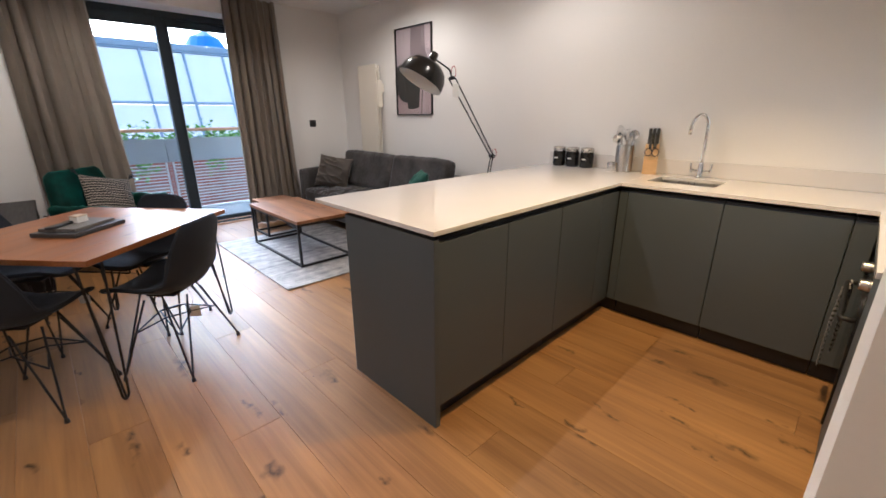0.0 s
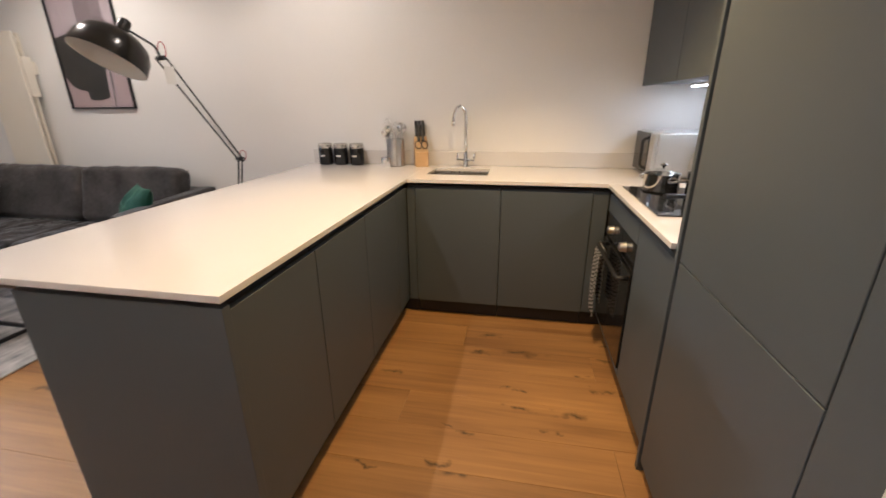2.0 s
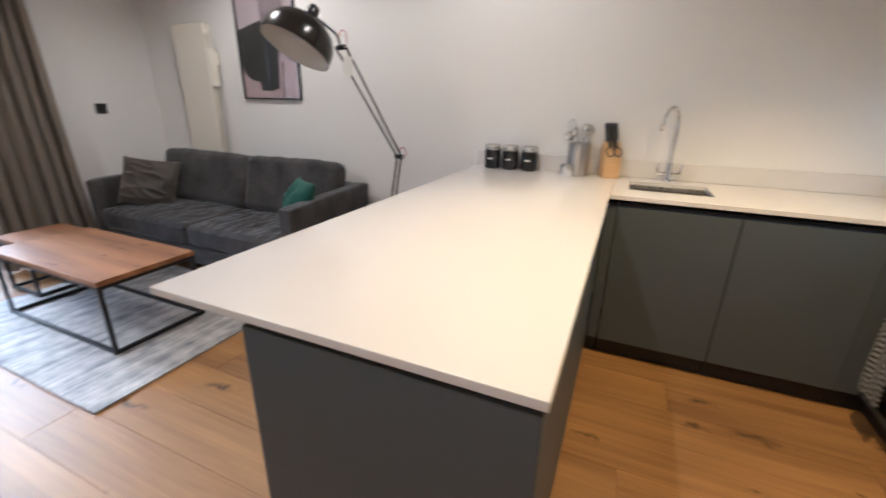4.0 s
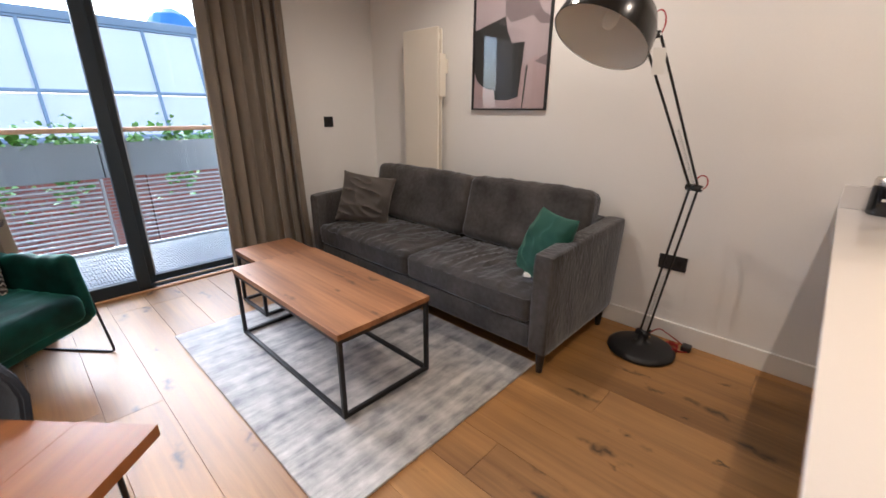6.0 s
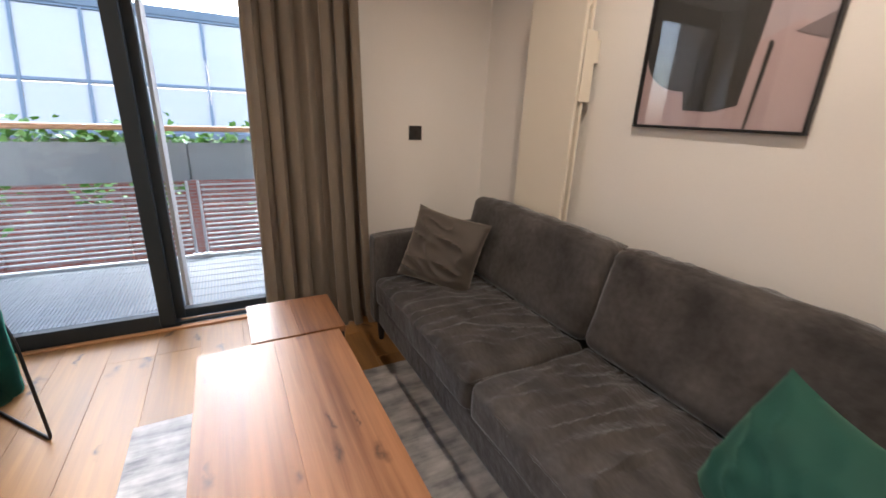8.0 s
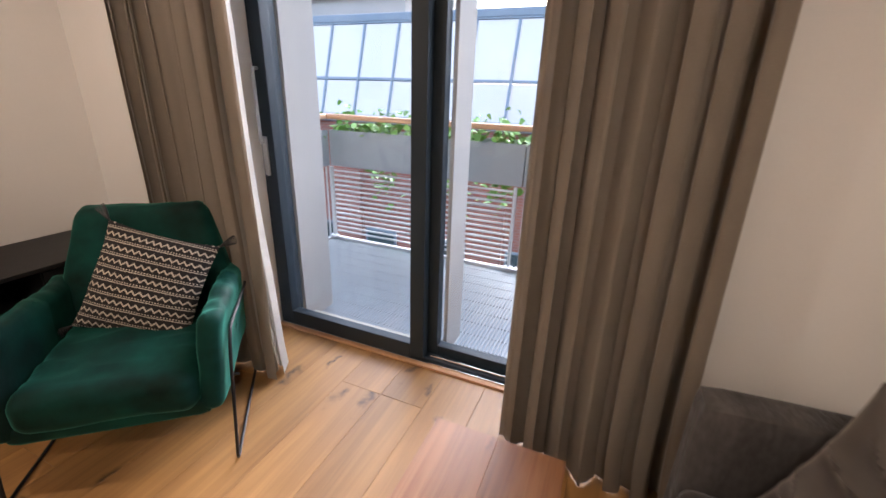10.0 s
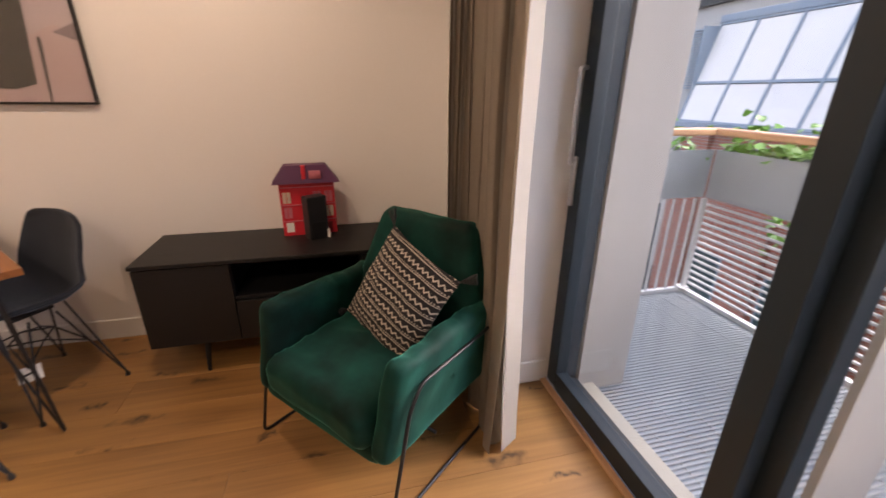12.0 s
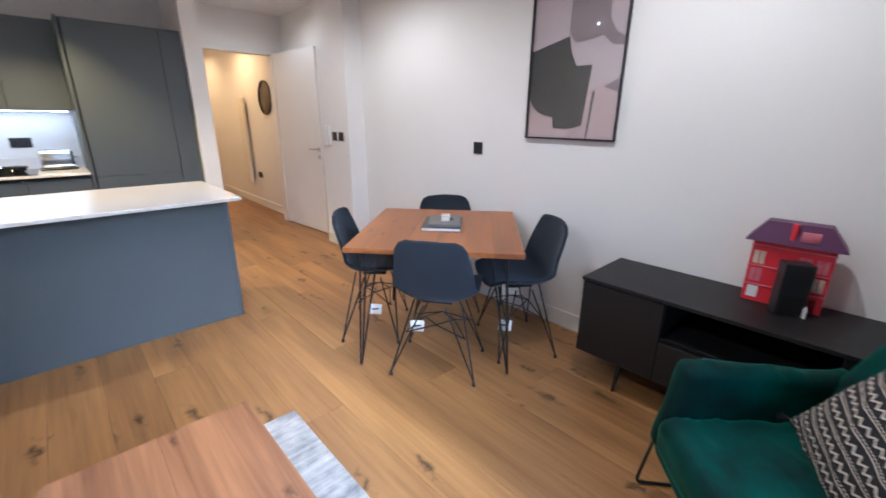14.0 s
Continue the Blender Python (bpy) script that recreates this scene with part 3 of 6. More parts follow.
skirting("baseboard", EX - 0.016, EX, 1.72, NY)
skirting("baseboard_1", WX, WX + 0.016, 0.956, NY)
skirting("baseboard_2", WX, -0.424, 0.94, 0.956)
skirting("baseboard_3", -0.44, -0.424, 0.38, 0.94)
skirting("baseboard_4", 2.24, EX - 0.016, NY - 0.016, NY)
skirting("baseboard_5", WX + 0.016, 0.27, NY - 0.016, NY)
skirting("baseboard_6", 0.27, 0.286, NY - 0.016, 5.54)
skirting("baseboard_7", WX, WX + 0.016, -4.98, -0.97)
skirting("baseboard_8", 0.484, 0.50, -4.98, -0.06)
skirting("baseboard_9", 0.50, 0.65, -0.06, -0.044)

# ---- sliding window ----
win = thing("window_1", "dark grey aluminium sliding balcony door, closed", "window", (1.25, 5.56, 0), kind="structure")
bm = box(0.27, 0.335, 5.56, 5.68, 0, 2.36, bevel=0.004)
bx(bm, 2.175, 2.24, 5.56, 5.68, 0, 2.36, bevel=0.004)
bx(bm, 0.335, 2.175, 5.56, 5.68, 2.29, 2.36, bevel=0.004)
bx(bm, 0.335, 2.175, 5.56, 5.68, 0, 0.03, bevel=0.004)
part("window_frame", bm, FRAME, win)
sash = bmesh.new()
for a in ((0.30, 0.370, 0.03, 2.30), (1.155, 1.232, 0.03, 2.30)):
    bx(sash, a[0], a[1], 5.545, 5.605, a[2], a[3], bevel=0.004)
for z0, z1 in ((0.012, 0.10), (2.20, 2.30)):
    bx(sash, 0.370, 1.155, 5.547, 5.603, z0, z1, bevel=0.004)
sash_ob = part("sliding_sash", sash, FRAME, win)
pane = part("pane", box(0.365, 1.16, 5.573, 5.579, 0.09, 2.21), GLASS, sash_ob, "clear glass pane", False)
pane.visible_shadow = False
fix = bmesh.new()
for a in ((1.165, 1.282), (2.11, 2.18)):
    bx(fix, a[0], a[1], 5.612, 5.672, 0.03, 2.29, bevel=0.004)
for z0, z1 in ((0.03, 0.085), (2.22, 2.29)):
    bx(fix, 1.282, 2.11, 5.614, 5.670, z0, z1, bevel=0.004)
fix_ob = part("fixed_light", fix, FRAME, win)
pane = part("pane", box(1.277, 2.115, 5.640, 5.646, 0.08, 2.23), GLASS, fix_ob, "clear glass pane", False)
pane.visible_shadow = False
bm = box(1.26, 2.175, 5.545, 5.552, 0.0, 0.018, bevel=0.002)
bx(bm, 1.26, 2.175, 5.575, 5.582, 0.03, 0.045, bevel=0.002)
part("track", bm, CHROME, win, "bright metal sliding track")
hand = part("handle", tube(bmesh.new(), rounded([(0.318, 5.545, 1.42), (0.318, 5.515, 1.42), (0.318, 5.515, 1.07), (0.318, 5.545, 1.07)], 0.012), 0.008), SILVER, win, "long silver pull handle")
part("lock_plate", box(0.303, 0.333, 5.531, 5.546, 0.90, 1.10, bevel=0.006), SILVER, hand)
structure("trim", box(0.27, 2.24, 5.515, 5.545, 0, 0.012, bevel=0.003), TIMBER, "thin oak strip along the window threshold", "threshold", True)


# ---- curtains ----
def curtain(name, label, xt, xb, y, folds, amp, kick=0.0, turn_back=0.0, flat=0.0):
    c = thing(name, label, "curtain", ((xt[0] + xt[1]) / 2, y, 0), group="window curtains")
    nx, nz = folds * 20, 20
    for pname, mat, off in (("cloth", CURT, 0.0), ("lining", LINING, 0.014)):
        bm = bmesh.new()
        g = []
        for k in range(nz + 1):
            h = k / nz
            z = 0.012 + h * (CEIL - 0.035)
            r = []
            for i in range(nx + 1):
                s = i / nx
                a = 2 * math.pi * folds * s
                w = amp * (0.75 + 0.30 * math.sin(5.1 * s + 1.3)) * (0.85 + 0.30 * (1 - h))
                lead = max(0.0, 1 - s / flat) if flat else 0.0
                w *= 1 - 0.7 * lead
                if turn_back:
                    w *= min(1.0, (1 - s) / 0.07)
                fold = math.sin(a + 0.9 * math.sin(4.3 * s + 0.6))
                fold = math.copysign(abs(fold) ** 0.62, fold)
                x0 = xb[0] + (xt[0] - xb[0]) * h ** 0.8
                x1 = xb[1] + (xt[1] - xb[1]) * h ** 0.55
                x = x0 + (x1 - x0) * s + 0.016 * math.sin(2 * a + 0.8) * (1 - lead)
                yy = y + w * fold + 0.05 * lead + 0.010 * math.sin(0.5 * a + 2.2 * h) * (1 - lead) + 0.008 * noise.noise(Vector((s * 9, z * 1.5, folds)))
                if s > 0.9 and kick:
                    yy -= kick * (1 - h) ** 6 * (s - 0.9) * 10
                if off and turn_back and s > 0.92:
                    q = (s - 0.92) / 0.08
                    x = x1 + 0.004 - 0.62 * turn_back * (1 - q) + 0.005 * math.sin(2.1 * z + 1.0)
                    yy = y - 0.012 + turn_back * (1 - q) + 0.006 * math.sin(5 * z)
                r.append(bm.verts.new((x, yy + off, z)))
            g.append(r)
        for k in range(nz):
            for i in range(nx):
                bm.faces.new((g[k][i], g[k][i + 1], g[k + 1][i + 1], g[k + 1][i]))
        bmesh.ops.solidify(bm, geom=bm.faces[:], thickness=0.003)
        part(pname, bm, mat, c, "cream blackout lining" if off else "")
    return c


curtain("curtain", "full-length taupe pleated curtain hanging beside the sofa", (1.745, 2.27), (1.735, 2.36), 5.172, 7, 0.062, flat=0.30)
curtain("curtain", "full-length taupe pleated curtain with cream lining behind armchair", (-0.055, 0.555), (-0.085, 0.650), 5.160, 6, 0.060, 0.05, 0.090)
bm = box(-0.1, 2.45, 5.16, 5.19, CEIL - 0.022, CEIL, bevel=0.003)
structure("trim_1", bm, TRIM, "white curtain track on the ceiling", "curtain track", True)


# ---- ceiling downlights ----
DL = material("downlight_rim", (0.75, 0.74, 0.72), 0.4)
BULB = lit("warm_lamp_face", (1.0, 0.78, 0.52), 1.5)
for n, (x, y, w, tone) in enumerate(DOWNLIGHTS):
    d = thing("ceiling_light", "small round recessed warm white ceiling downlight", "ceiling light", (x, y, CEIL), group="recessed downlights")
    part("rim", lathe(bmesh.new(), [(0.019, -0.002), (0.024, -0.006), (0.043, -0.005), (0.045, 0.0), (0.019, 0.0)], 24, Matrix.Translation((x, y, CEIL))), DL, d)
    part("lamp_face", lathe(bmesh.new(), [(0, -0.0015), (0.018, -0.0015), (0.018, 0.0), (0, 0.0)], 20, Matrix.Translation((x, y, CEIL))), BULB, d, "glowing lamp face")
    s = new("downlight_lamp", bpy.data.lights.new("downlight_lamp", "SPOT"))
    s.data.energy, s.data.color, s.data.shadow_soft_size = w, tone, 0.013
    s.data.spot_size, s.data.spot_blend = radians(103 if tone is AMBER else 166), 0.6
    s.matrix_world = pose(x, y, CEIL - 0.03)

# ---- kitchen ----
KY = 1.055            # face of the island's doors
KS = -0.118           # face of the oven run and tall units
KX = 2.575            # face of the sink run
DZ0, DZ1 = 0.10, 0.845


def slab(x0, x1, y0, y1, z0, z1):
    return box(x0, x1, y0, y1, z0, z1, bevel=0.002, seg=2)


def base_unit(name, label, x0, x1, y0, y1, doors, plinth, face):
    """A carcass with its doors and a plinth set back under them."""
    c = thing(name, label, "kitchen unit", ((x0 + x1) / 2, (y0 + y1) / 2, 0), group="kitchen base units")
    part("carcass", slab(x0, x1, y0, y1, DZ0, 0.86), CABDARK, c)
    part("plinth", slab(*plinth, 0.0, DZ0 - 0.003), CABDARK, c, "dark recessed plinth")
    for d in doors:
        part("door", slab(*d, DZ0 + 0.003, DZ1), CAB, c, "matt dark grey handleless door")
    return c


# island: three doors to the kitchen side, a back panel and an end panel
G = 0.002
edges = [0.985, 1.421, 1.888, 2.36]
for a, b in zip(edges, edges[1:]):
    base_unit("island_unit", "matt dark grey handleless island cupboard, closed", a + G, b - G, KY + 0.022, 1.655,
              [(a + G, b - G, KY, KY + 0.02)], (a + G, b - G, KY + 0.055, 1.64), "y")
base_unit("island_unit", "matt dark grey corner cupboard filler of the island", 2.362, EX - 0.004, KY + 0.022, 1.655,
          [(2.362, KX - 0.002, KY, KY + 0.02)], (2.362, EX - 0.004, KY + 0.055, 1.64), "y")
p = thing("end_panel", "matt dark grey end panel of the kitchen island", "panel", (0.96, 1.36, 0))
part("board", slab(0.955, 0.984, KY - 0.004, 1.675, 0, 0.862), CAB, p)
p = thing("back_panel", "matt dark grey back panel of the kitchen island", "panel", (2.1, 1.665, 0))
part("board", slab(0.985, EX - 0.018, 1.657, 1.675, 0, 0.862), CAB, p)

# sink run
for a, b in ((0.998, 0.482), (0.482, -0.030)):
    base_unit("sink_unit", "matt dark grey handleless cupboard under the sink run", KX + 0.022, EX - 0.004, b + G, a - G,
              [(KX, KX + 0.02, b + G, a - G)], (KX + 0.05, EX - 0.004, b + G, a - G), "x")
base_unit("sink_unit", "narrow dark grey filler beside the sink cupboards", KX + 0.022, EX - 0.004, 1.0, KY - 0.004, [(KX + 0.004, KX + 0.02, 1.0, KY - 0.004)],
          (KX + 0.05, EX - 0.004, 1.0, KY + 0.052), "x")
base_unit("sink_unit", "narrow dark grey corner filler beside the oven", KX + 0.022, EX - 0.004, SY + 0.004, -0.032, [(KX + 0.004, KX + 0.02, KS + 0.004, -0.032)],
          (KX + 0.05, EX - 0.004, SY + 0.004, -0.032), "x")

# oven run
base_unit("oven_side_unit", "matt dark grey handleless cupboard beside the oven", 1.537, 1.945, SY + 0.004, KS - 0.022, [(1.537, 1.945, KS - 0.02, KS)],
          (1.537, 1.945, SY + 0.004, KS - 0.05), "y")
oven = thing("oven", "black glass built-in oven with steel knobs under the hob", "oven", (2.24, -0.4, 0))
part("body", slab(1.953, 2.55, SY + 0.004, KS - 0.024, 0.10, 0.86), CABDARK, oven)
part("top_strip", slab(1.950, 2.570, KS - 0.02, KS, 0.752, DZ1), CAB, oven, "matt dark grey filler strip")
part("bottom_strip", slab(1.950, 2.570, KS - 0.02, KS, 0.103, 0.135), CAB, oven, "matt dark grey filler strip")
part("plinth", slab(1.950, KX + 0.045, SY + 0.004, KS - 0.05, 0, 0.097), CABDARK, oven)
part("control_panel", slab(1.957, 2.545, KS - 0.02, KS - 0.002, 0.618, 0.748), BLACKG, oven)
od = part("oven_door", slab(1.957, 2.545, KS - 0.02, KS + 0.008, 0.14, 0.612), BLACKG, oven, "black glass oven door")
part("handle", tube(bmesh.new(), rounded([(2.0, KS + 0.006, 0.578), (2.0, KS + 0.05, 0.578), (2.50, KS + 0.05, 0.578), (2.50, KS + 0.006, 0.578)], 0.02), 0.010, 10), BLACKM, od, "black oven bar handle")
for x in (2.13, 2.41):
    part("knob", lathe(bmesh.new(), [(0, 0.030), (0.019, 0.030), (0.022, 0.024), (0.022, 0.004), (0.027, 0.0), (0, 0.0)], 20, pose(x, KS - 0.003, 0.683, -90, 0, 0)), STEEL, oven, "brushed steel knob")
# tea towel over the oven's handle
bm = bmesh.new()
rows = []
for k in range(19):
    s = k / 18
    if s < 0.5:
        yy, zz = KS + 0.062 + 0.004 * math.sin(9 * s), 0.592 - (0.5 - s) * 0.80
    else:
        yy, zz = KS + 0.036, 0.592 - (s - 0.5) * 0.62
    rows.append([bm.verts.new((2.34 + 0.15 * i / 10 + 0.004 * math.sin(7 * s + i), yy + 0.006 * math.sin(1.9 * i + 2 * s), zz)) for i in range(11)])
for a, b in zip(rows, rows[1:]):
    for i in range(10):
        bm.faces.new((a[i], a[i + 1], b[i + 1], b[i]))
bmesh.ops.solidify(bm, geom=bm.faces[:], thickness=0.003)
towel = tagged(part("tea_towel", bm, None, None), "black and white patterned tea towel over the oven handle", "towel")


def stripes(name, a, b, period):
    m = material(name, a, 0.9)
    N, L = m.node_tree.nodes, m.node_tree.links
    tc, w = N.new("ShaderNodeTexCoord"), N.new("ShaderNodeTexChecker")
    w.inputs["Scale"].default_value = 1 / period
    w.inputs["Color1"].default_value, w.inputs["Color2"].default_value = (*a, 1), (*b, 1)
    L.new(tc.outputs["Object"], w.inputs["Vector"])
    L.new(w.outputs[0], N["Principled BSDF"].inputs["Base Color"])
    return m


towel.data.materials.append(stripes("towel_check", (0.62, 0.60, 0.57), (0.03, 0.03, 0.03), 0.012))

# worktop, with an opening for the sink and one for the hob glass on it
top = thing("worktop", "white quartz worktop with polished square edge, L-shaped", "worktop", (2.0, 1.4, 0.88))
WZ0, WZ1 = 0.880, 0.900
SX0, SX1, SY0, SY1 = 2.745, 3.030, 0.580, 0.962
part("island_slab", slab(0.946, EX - 0.002, 1.043, 1.945, WZ0, WZ1), QUARTZ, top)
part("sink_slab", box(KX - 0.018, SX0, SY + 0.002, 1.042, WZ0, WZ1), QUARTZ, top, "", False)
part("back_slab", box(SX1, EX - 0.002, SY + 0.002, 1.042, WZ0, WZ1), QUARTZ, top, "", False)
part("corner_slab", box(SX0, SX1, SY + 0.002, SY0, WZ0, WZ1), QUARTZ, top, "", False)
part("filler_slab", box(SX0, SX1, SY1, 1.042, WZ0, WZ1), QUARTZ, top, "", False)
part("oven_slab", slab(1.532, KX - 0.019, SY + 0.002, KS + 0.020, WZ0, WZ1), QUARTZ, top)
# near-black filler set back in the gap, colouring in the shade under the slab
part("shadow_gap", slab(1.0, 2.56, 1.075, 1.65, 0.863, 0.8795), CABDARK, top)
bm = box(EX - 0.016, EX - 0.002, SY + 0.018, 1.945, WZ1 + 0.0005, 1.000, bevel=0.002)
bx(bm, 1.532, EX - 0.017, SY + 0.002, SY + 0.016, WZ1 + 0.0005, 1.000, bevel=0.002)
part("upstand", bm, QUARTZ, top)

sink = thing("sink", "small stainless steel undermount sink bowl", "sink", (2.887, 0.76, 0.7))
bm = bmesh.new()
for a in ((SX0 - 0.004, SX0, SY0, SY1), (SX1, SX1 + 0.004, SY0, SY1), (SX0, SX1, SY0 - 0.004, SY0), (SX0, SX1, SY1, SY1 + 0.004)):
    bx(bm, a[0], a[1], a[2], a[3], 0.72, 0.8795)
bx(bm, SX0, SX1, SY0, SY1, 0.716, 0.72)
part("bowl", bm, STEEL, sink, "", False)
part("rim", box(SX0 + 0.001, SX0 + 0.004, SY0, SY1, 0.86, 0.8985), CHROME, sink)
part("drain", lathe(bmesh.new(), [(0, 0.724), (0.03, 0.724), (0.036, 0.720)], 20, Matrix.Translation((2.887, 0.76, 0))), CHROME, sink)
tap = thing("tap", "chrome swan-neck mixer tap with crosshead handles", "tap", (3.128, 0.765, 0.9))
bm = lathe(bmesh.new(), [(0.026, 0.9005), (0.026, 0.908), (0.018, 0.914), (0.017, 0.99), (0.012, 1.0)], 20, Matrix.Translation((3.128, 0.765, 0)))
part("column", bm, CHROME, tap)
spout = [(3.128, 0.765, 0.99), (3.128, 0.765, 1.22)] + [(3.128 - 0.038 * (1 - math.cos(a)), 0.765 + 0.038 * (1 - math.cos(a)), 1.22 + 0.085 * math.sin(a)) for a in [math.pi * k / 12 for k in range(1, 13)]] + [(3.050, 0.843, 1.180)]
part("spout", tube(bmesh.new(), spout, 0.0105, 12), CHROME, tap)
for s in (-1, 1):
    h = part("lever", tube(bmesh.new(), [(3.128, 0.765 + s * 0.012, 0.945), (3.128, 0.765 + s * 0.058, 0.945)], 0.010, 10), CHROME, tap)
    part("crosshead", tube(bmesh.new(), [(3.128, 0.765 + s * 0.055, 0.930), (3.128, 0.765 + s * 0.062, 0.995)], 0.006, 8), CHROME, h)

hob = thing("hob", "black glass induction hob set in the worktop", "hob", (2.15, -0.4, 0.9))
part("glass_top", box(1.865, 2.475, -0.655, -0.150, 0.9005, 0.906, bevel=0.002), BLACKG, hob)


POTM = material("polished_pan", (0.48, 0.47, 0.46), 0.07, metal=1.0, vary=0.03, rough_vary=0.03)


def saucepan(x, y, r, h, label, turn):
    c = thing("saucepan", label, "saucepan", (x, y, 0.906), group="pans on the hob")
    m = Matrix.Translation((x, y, 0.9065))
    part("pot", lathe(bmesh.new(), [(0, 0), (r * 0.94, 0), (r, 0.008), (r, h), (r + 0.004, h + 0.002), (r - 0.003, h), (r - 0.003, 0.006), (0, 0.005)], 32, m), POTM, c)
    lid = part("lid", lathe(bmesh.new(), [(r + 0.004, h + 0.003), (r * 0.95, h + 0.008), (r * 0.5, h + 0.021), (0, h + 0.026)], 32, m), GLASS, c, "domed glass lid")
    part("knob", lathe(bmesh.new(), [(0.006, h + 0.026), (0.006, h + 0.035), (0.017, h + 0.040), (0.016, h + 0.048), (0, h + 0.050)], 16, m), POTM, lid)
    for s in (0, 180):
        mm = m @ pose(0, 0, 0, 0, 0, turn + s)
        pts = [mm @ Vector(p) for p in rounded([(r - 0.002, -0.035, h - 0.03), (r + 0.035, -0.03, h - 0.02), (r + 0.035, 0.03, h - 0.02), (r - 0.002, 0.035, h - 0.03)], 0.02)]
        part("handle", tube(bmesh.new(), pts, 0.005, 8), STEEL, c)
    return c


saucepan(2.365, -0.300, 0.082, 0.085, "shiny stainless steel casserole pan with glass lid on hob", 30)
saucepan(2.255, -0.465, 0.088, 0.105, "tall shiny stainless steel stock pot with glass lid", -20)
fp = thing("frying_pan", "low dark frying pan with black handle on the hob", "frying pan", (2.03, -0.44, 0.906))
m = Matrix.Translation((2.03, -0.44, 0.9065))
part("pan", lathe(bmesh.new(), [(0, 0), (0.085, 0), (0.095, 0.006), (0.112, 0.045), (0.115, 0.046), (0.110, 0.044), (0.092, 0.009), (0, 0.005)], 32, m), POTM, fp)
part("coating", lathe(bmesh.new(), [(0, 0.0056), (0.090, 0.0062), (0.091, 0.0075), (0, 0.0066)], 28, m), BLACKP, fp, "black non-stick coating")
part("handle", tube(bmesh.new(), [m @ Vector(q) for q in rounded([(-0.040, 0.100, 0.040), (-0.055, 0.140, 0.055), (-0.105, 0.255, 0.062)], 0.02)], 0.010, 10), BLACKP, fp, "black plastic handle")
kettle = thing("kettle", "brushed steel cordless kettle with black handle", "kettle", (2.665, -0.60, 0.9))
m = Matrix.Translation((2.665, -0.60, 0.9005))
part("base", lathe(bmesh.new(), [(0, 0), (0.085, 0), (0.085, 0.015), (0, 0.016)], 28, m), BLACKP, kettle)
part("body", lathe(bmesh.new(), [(0, 0.017), (0.078, 0.017), (0.080, 0.03), (0.072, 0.13), (0.058, 0.19), (0.055, 0.196), (0, 0.198)], 32, m), STEEL, kettle)
part("lid", lathe(bmesh.new(), [(0.054, 0.198), (0.045, 0.208), (0.012, 0.212), (0.012, 0.224), (0, 0.226)], 24, m), BLACKP, kettle)
part("handle", tube(bmesh.new(), [m @ Vector(q) for q in rounded([(-0.012, -0.045, 0.200), (-0.035, -0.130, 0.198), (-0.035, -0.135, 0.06), (-0.015, -0.068, 0.04)], 0.035)], 0.011, 10), BLACKP, kettle)
part("water_gauge", box(2.587, 2.593, -0.585, -0.565, 0.94, 1.02, bevel=0.002), BLACKP, kettle)

mw = thing("microwave", "silver microwave oven with dark glass door", "microwave", (2.95, -0.54, 0.9))
part("case", box(2.765, 3.165, -0.715, -0.375, 0.912, 1.155, bevel=0.006), SILVER, mw)
dr = part("door", box(2.860, 3.160, -0.374, -0.352, 0.918, 1.150, bevel=0.005), BLACKG, mw, "dark glass door")
part("door_handle", tube(bmesh.new(), rounded([(2.875, -0.353, 0.945), (2.875, -0.322, 0.96), (2.875, -0.322, 1.11), (2.875, -0.353, 1.125)], 0.015), 0.010), BLACKP, dr)
part("control_panel", box(2.770, 2.855, -0.374, -0.354, 0.918, 1.150, bevel=0.004), SILVER, mw)
for x in (2.79, 3.14):
    for y in (-0.69, -0.40):
        part("foot", lathe(bmesh.new(), [(0, 0.9005), (0.012, 0.9005), (0.012, 0.913), (0, 0.913)], 12, Matrix.Translation((x, y, 0))), BLACKP, mw)
toaster = thing("toaster", "chrome two-slice toaster beside the tall unit", "toaster", (1.72, -0.55, 0.9))
part("shell", box(1.60, 1.84, -0.64, -0.47, 0.915, 1.075, bevel=0.03, seg=4), CHROME, toaster)
part("base", box(1.59, 1.85, -0.645, -0.465, 0.9005, 0.918, bevel=0.006), BLACKP, toaster)
for y in (-0.575, -0.525):
    part("slot", box(1.64, 1.80, y - 0.012, y + 0.012, 1.0745, 1.0765), BLACKP, toaster)
part("lever", box(1.585, 1.603, -0.57, -0.54, 1.0, 1.012, bevel=0.003), BLACKP, toaster)


def socket(name, label, m, w, h, n=1, cat="socket", kind_="socket"):
    """A flat black wall plate, with rockers or switches."""
    c = thing(name, label, cat, m.translation)
    part("plate", box(-w / 2, w / 2, 0.0005, 0.008, -h / 2, h / 2, bevel=0.002, m=m), BLACKP, c)
    for i in range(n):
        x = (i - (n - 1) / 2) * w * 0.5
        part("rocker", box(x - 0.011, x + 0.011, 0.0082, 0.011, -0.016, 0.016, bevel=0.001, m=m), BLACKM, c)
    return c


def on_east(y, z):
    return pose(EX, y, z, 0, 0, 90)


def on_west(y, z, x=WX):
    return pose(x, y, z, 0, 0, -90)


def on_north(x, z):
    return pose(x, NY, z, 0, 0, 180)


def on_south(x, z):
    return pose(x, SY, z, 0, 0, 0)


